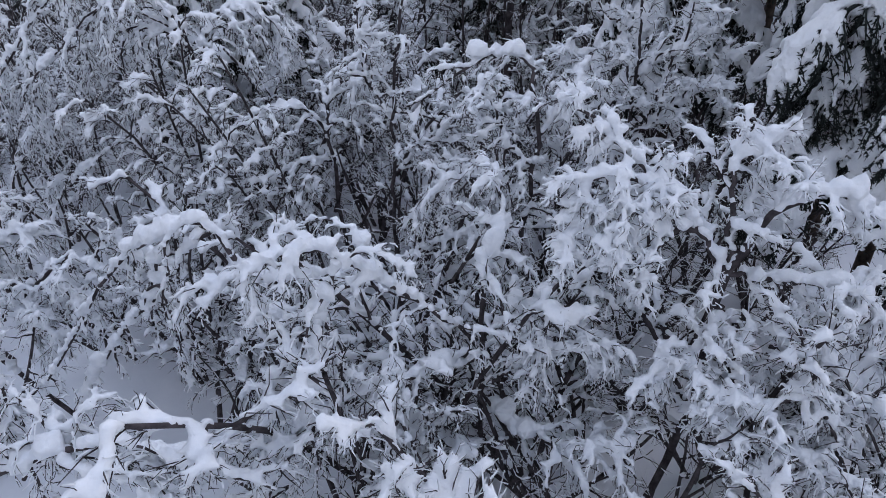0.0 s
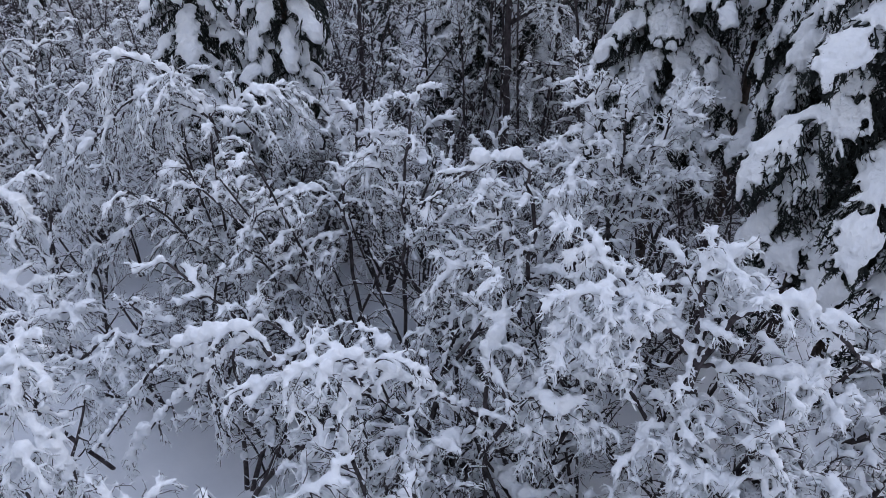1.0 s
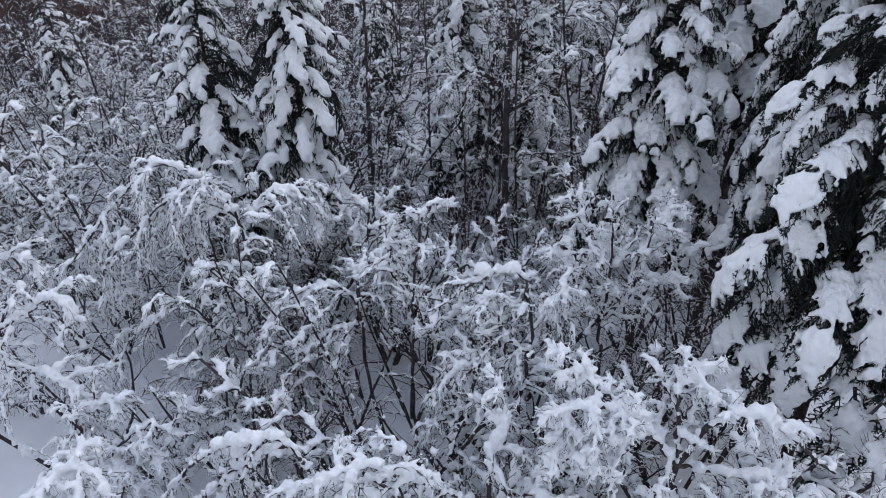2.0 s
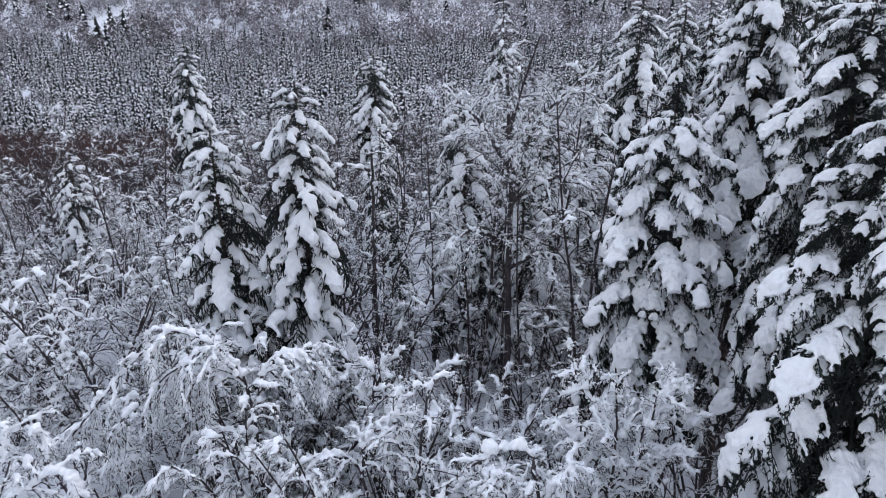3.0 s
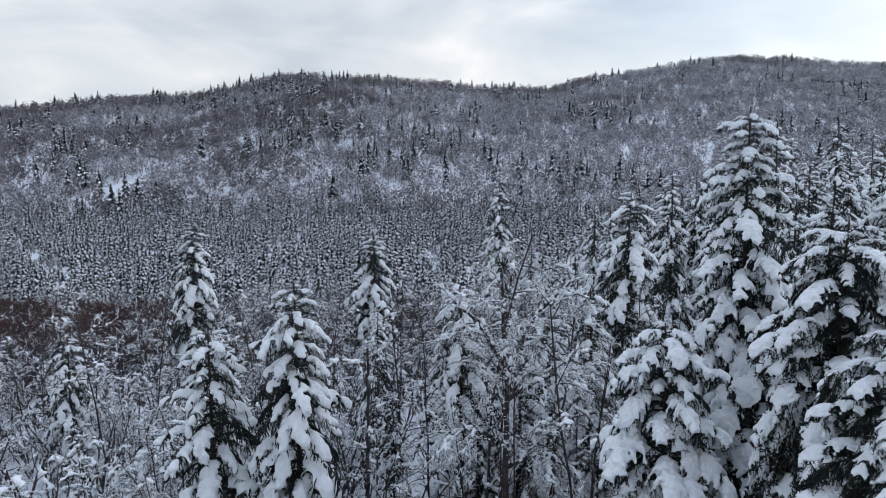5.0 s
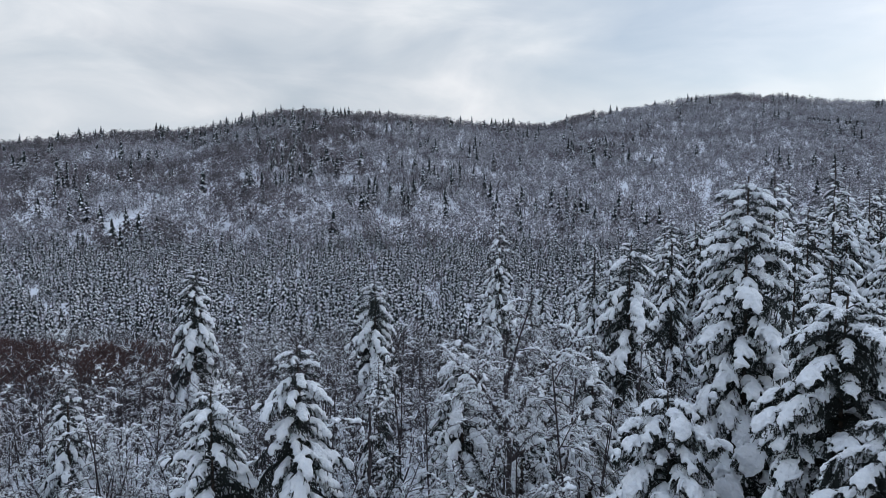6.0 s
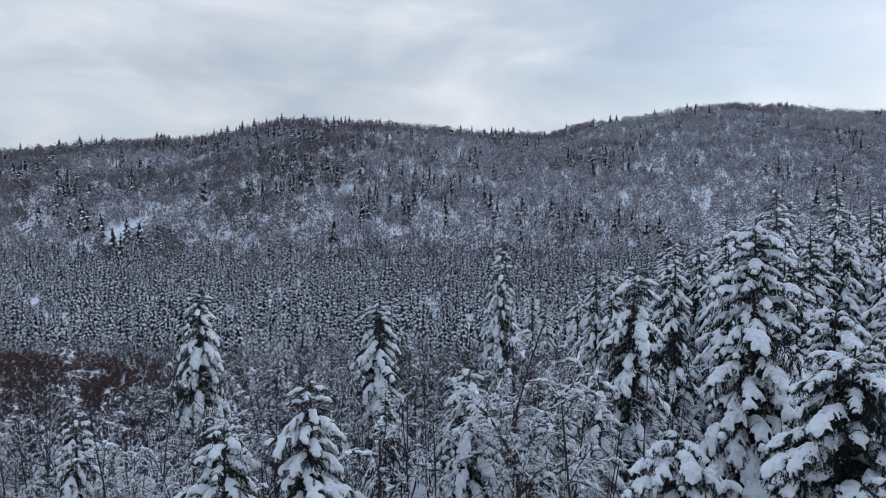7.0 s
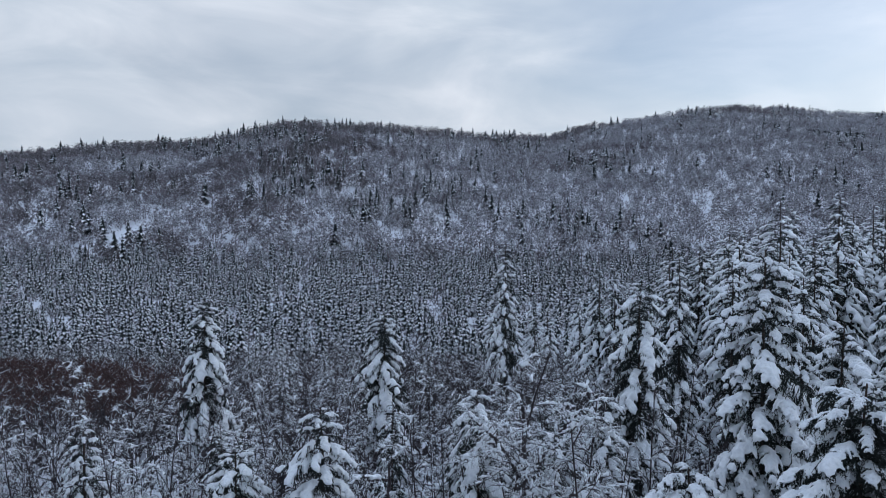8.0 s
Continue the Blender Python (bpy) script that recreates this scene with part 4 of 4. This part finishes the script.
snowy_tree(406, "large weeping birch with curtains of snowy twigs", [
    [(-5.2, 19.3, -0.3), (-6.4, 19.4, 3.3), (-6.9, 19.4, 8.2), (-8.6, 19.2, 9.7), (-9.8, 19, 9), (-12.5, 18.6, 6)],
    [(-6.6, 19.4, 7.4), (-7.7, 19.6, 8.1), (-10.7, 19.3, 7.2), (-12.3, 19.1, 6.3)],
    [(-6.4, 19.4, 5.9), (-7.5, 19, 5.9), (-10.5, 18.2, 4), (-11.7, 18, 2.5)],
    [(-6.5, 19.4, 6.7), (-6.1, 19.9, 8.2), (-5.2, 20.2, 8.4), (-4.4, 20.3, 7.3)],
    [(-6.3, 19.4, 4.5), (-7, 18.8, 4.7), (-8, 18.2, 3.3), (-8.8, 18, 1.2)],
    [(-6.8, 19.4, 7.8), (-7.9, 18.9, 9.1), (-10.1, 18.2, 7.3), (-10.8, 18, 5.7)],
], lengths=(2.4, 0.75, 0.33), angles=(42, 40, 40), droops=(2.2, 1.6, 1.0), snow=1.18, counts=(18, 14, 3))
snowy_tree(407, "birch bent in an arch with hanging snowy twigs", [
    [(-2.1, 17, -0.3), (-2.7, 17, 3.8), (-2.7, 16.9, 5.6), (-3.4, 16.8, 6.9), (-5, 16.4, 6.4), (-5.4, 16.2, 5.3)],
    [(-2.7, 16.9, 5.4), (-3.4, 16.4, 5.6), (-4.4, 16.2, 4.9), (-5.5, 16, 4.2)],
    [(-2.8, 16.9, 5.8), (-2.7, 17.2, 7), (-2, 17.4, 7.7), (-1.7, 17.4, 6.9)],
], lengths=(1.9, 0.68, 0.26), droops=(1.6, 1.4, 1.0), snow=1.12, counts=(15, 12, 3))
snowy_tree(408, "upright leafless tree rough with snow", [
    [(-1, 16.2, -0.3), (-1.2, 16, 3.8), (-1.1, 15.9, 6), (-0.9, 15.8, 8.7), (-0.6, 15.8, 10)],
    [(-1.1, 15.9, 5.5), (-0.3, 15.6, 6.4), (0.6, 15.4, 7.3), (1.9, 15.2, 7.6)],
    [(-1, 15.9, 6.7), (-1.6, 15.7, 8), (-1.7, 15.7, 9.4)],
], lengths=(1.5, 0.52, 0.23), droops=(0.4, 0.7, 0.8), snow=0.95, counts=(14, 10, 3))
snowy_tree(409, "leafless tree with branches spread in a fan", [
    [(4.3, 16.1, -0.3), (4.4, 16, 4), (4.2, 16, 5.9), (4.3, 16, 7), (4.3, 16, 8.5), (4.2, 16.1, 10)],
    [(4.2, 16, 6.1), (4.8, 15.8, 7.5), (5.3, 15.7, 9.4), (5.8, 15.7, 9.7)],
    [(4.2, 16, 5.8), (5, 15.7, 7.2), (5.9, 15.5, 7.9)],
    [(4.3, 16, 7.4), (3.8, 15.9, 8.9), (2.9, 15.8, 10.5)],
    [(4.2, 16, 6.2), (3.4, 15.8, 7.9), (2.7, 15.7, 8.7)],
    [(4.3, 16, 7.8), (5.1, 16.2, 8.4), (6.6, 16.4, 8.1)],
], lengths=(1.3, 0.49, 0.23), droops=(0.0, 0.3, 0.5), snow=1.0, counts=(14, 10, 3))
snowy_tree(410, "bowed birch with a thick cap of snow", [
    [(-11.8, 15.6, -0.3), (-14.9, 15.4, 4.1), (-12.7, 15.2, 6.2), (-11.4, 15, 7.2), (-10.3, 14.9, 7.7), (-9.7, 14.8, 7)],
    [(-13.7, 15.3, 5.3), (-12, 14.8, 5.5), (-10.6, 14.5, 5.3), (-10, 14.3, 4.3)],
    [(-14.1, 15.3, 4.8), (-13.2, 15.6, 7.4), (-12.1, 15.8, 8.4), (-11.2, 15.8, 8.2)],
], lengths=(1.8, 0.68, 0.26), droops=(1.2, 1.2, 1.0), snow=1.15)
snowy_tree(411, "bowed shrub with rounded snow on its crooked limbs", [
    [(-9, 13.4, -0.3), (-10.5, 13.3, 2.5), (-8.9, 13.2, 4.1), (-7.8, 13.1, 5), (-7.2, 13, 4.8), (-7.3, 13, 3.9)],
    [(-9.4, 13.2, 3.6), (-8.9, 13, 4.1), (-7.8, 12.7, 4.5), (-7.2, 12.5, 3.6)],
    [(-9.8, 13.2, 3.2), (-10, 13.5, 4.6), (-9.4, 13.6, 5.2), (-8.7, 13.6, 5.3)],
    [(-9.6, 13.2, 3.4), (-8.7, 12.6, 3.7), (-8, 12.3, 3.5)],
], lengths=(1.4, 0.6, 0.26), droops=(0.9, 1.0, 0.9), snow=1.1)
snowy_tree(412, "birch bowed to one side under deep snow", [
    [(-7.6, 9, -0.3), (-8.6, 9, 6.2), (-7.4, 8.8, 6.8), (-6.7, 8.6, 6.5), (-6.4, 8.5, 5.5), (-6.5, 8.5, 4.4)],
    [(-8, 8.9, 6.5), (-7.3, 8.5, 5.9), (-7, 8.4, 5.2)],
    [(-8.2, 8.9, 6.4), (-7.7, 9.2, 7.3), (-7.2, 9.3, 7.5)],
], lengths=(1.4, 0.6, 0.26), droops=(1.1, 1.1, 0.9), snow=1.25, clumps=0.08)
snowy_tree(413, "low birch branch mass sunk under thick snow", [
    [(-6.2, 7.6, -0.3), (-6.9, 7.2, 4.4), (-4.5, 7.3, 5.8), (-3.9, 7.3, 5.7), (-3.3, 7.3, 5.4), (-2.2, 7.3, 4.9)],
    [(-5, 7.2, 5.5), (-4.1, 7, 5.4), (-3.5, 6.9, 5.1)],
    [(-5.6, 7.2, 5.2), (-5.3, 7.5, 5.7), (-4.9, 7.6, 5.8)],
], lengths=(1.4, 0.6, 0.26), droops=(0.9, 1.0, 0.9), snow=0.95, counts=(12, 9, 3))
snowy_tree(414, "tall crooked tree with a dark trunk and heavy snowy limbs", [
    [(2.6, 29.1, -0.3), (2.5, 29.1, 6), (2.5, 29.1, 12), (2.3, 29.2, 16.5)],
    [(2.5, 29.1, 12), (3.6, 29, 14.5), (5.2, 29, 16.2)],
    [(2.5, 29.1, 11), (4.2, 28.6, 12.2), (5.6, 28.2, 12.4)],
    [(2.5, 29.1, 12.5), (1.2, 28.8, 14.5), (0.2, 28.4, 15.6)],
    [(2.5, 29.1, 9), (1, 28.4, 10), (-0.2, 28, 9.6)],
    [(2.5, 29.1, 8), (4, 28.6, 8.8), (5.2, 28.4, 8.2)],
], counts=(18, 9, 4), lengths=(2.8, 1.0, 0.35), droops=(0.6, 0.8, 0.8), snow=0.85, girth=0.19, name="leafless_tree", category="tree")
snowy_tree(415, "dead pole of a tree with one snowy arm", [
    [(-3.7, 30.5, -0.3), (-3.7, 30.5, 7), (-3.6, 30.5, 13)],
    [(-3.7, 30.5, 12.2), (-4.6, 29.8, 12.6), (-5.4, 29.3, 12.4)],
], lengths=(0.9, 0.5, 0.3), counts=(5, 4, 3), snow=1.0, girth=0.14, name="leafless_tree", category="tree")
bpy.data.scenes.remove(WORKSHOP)
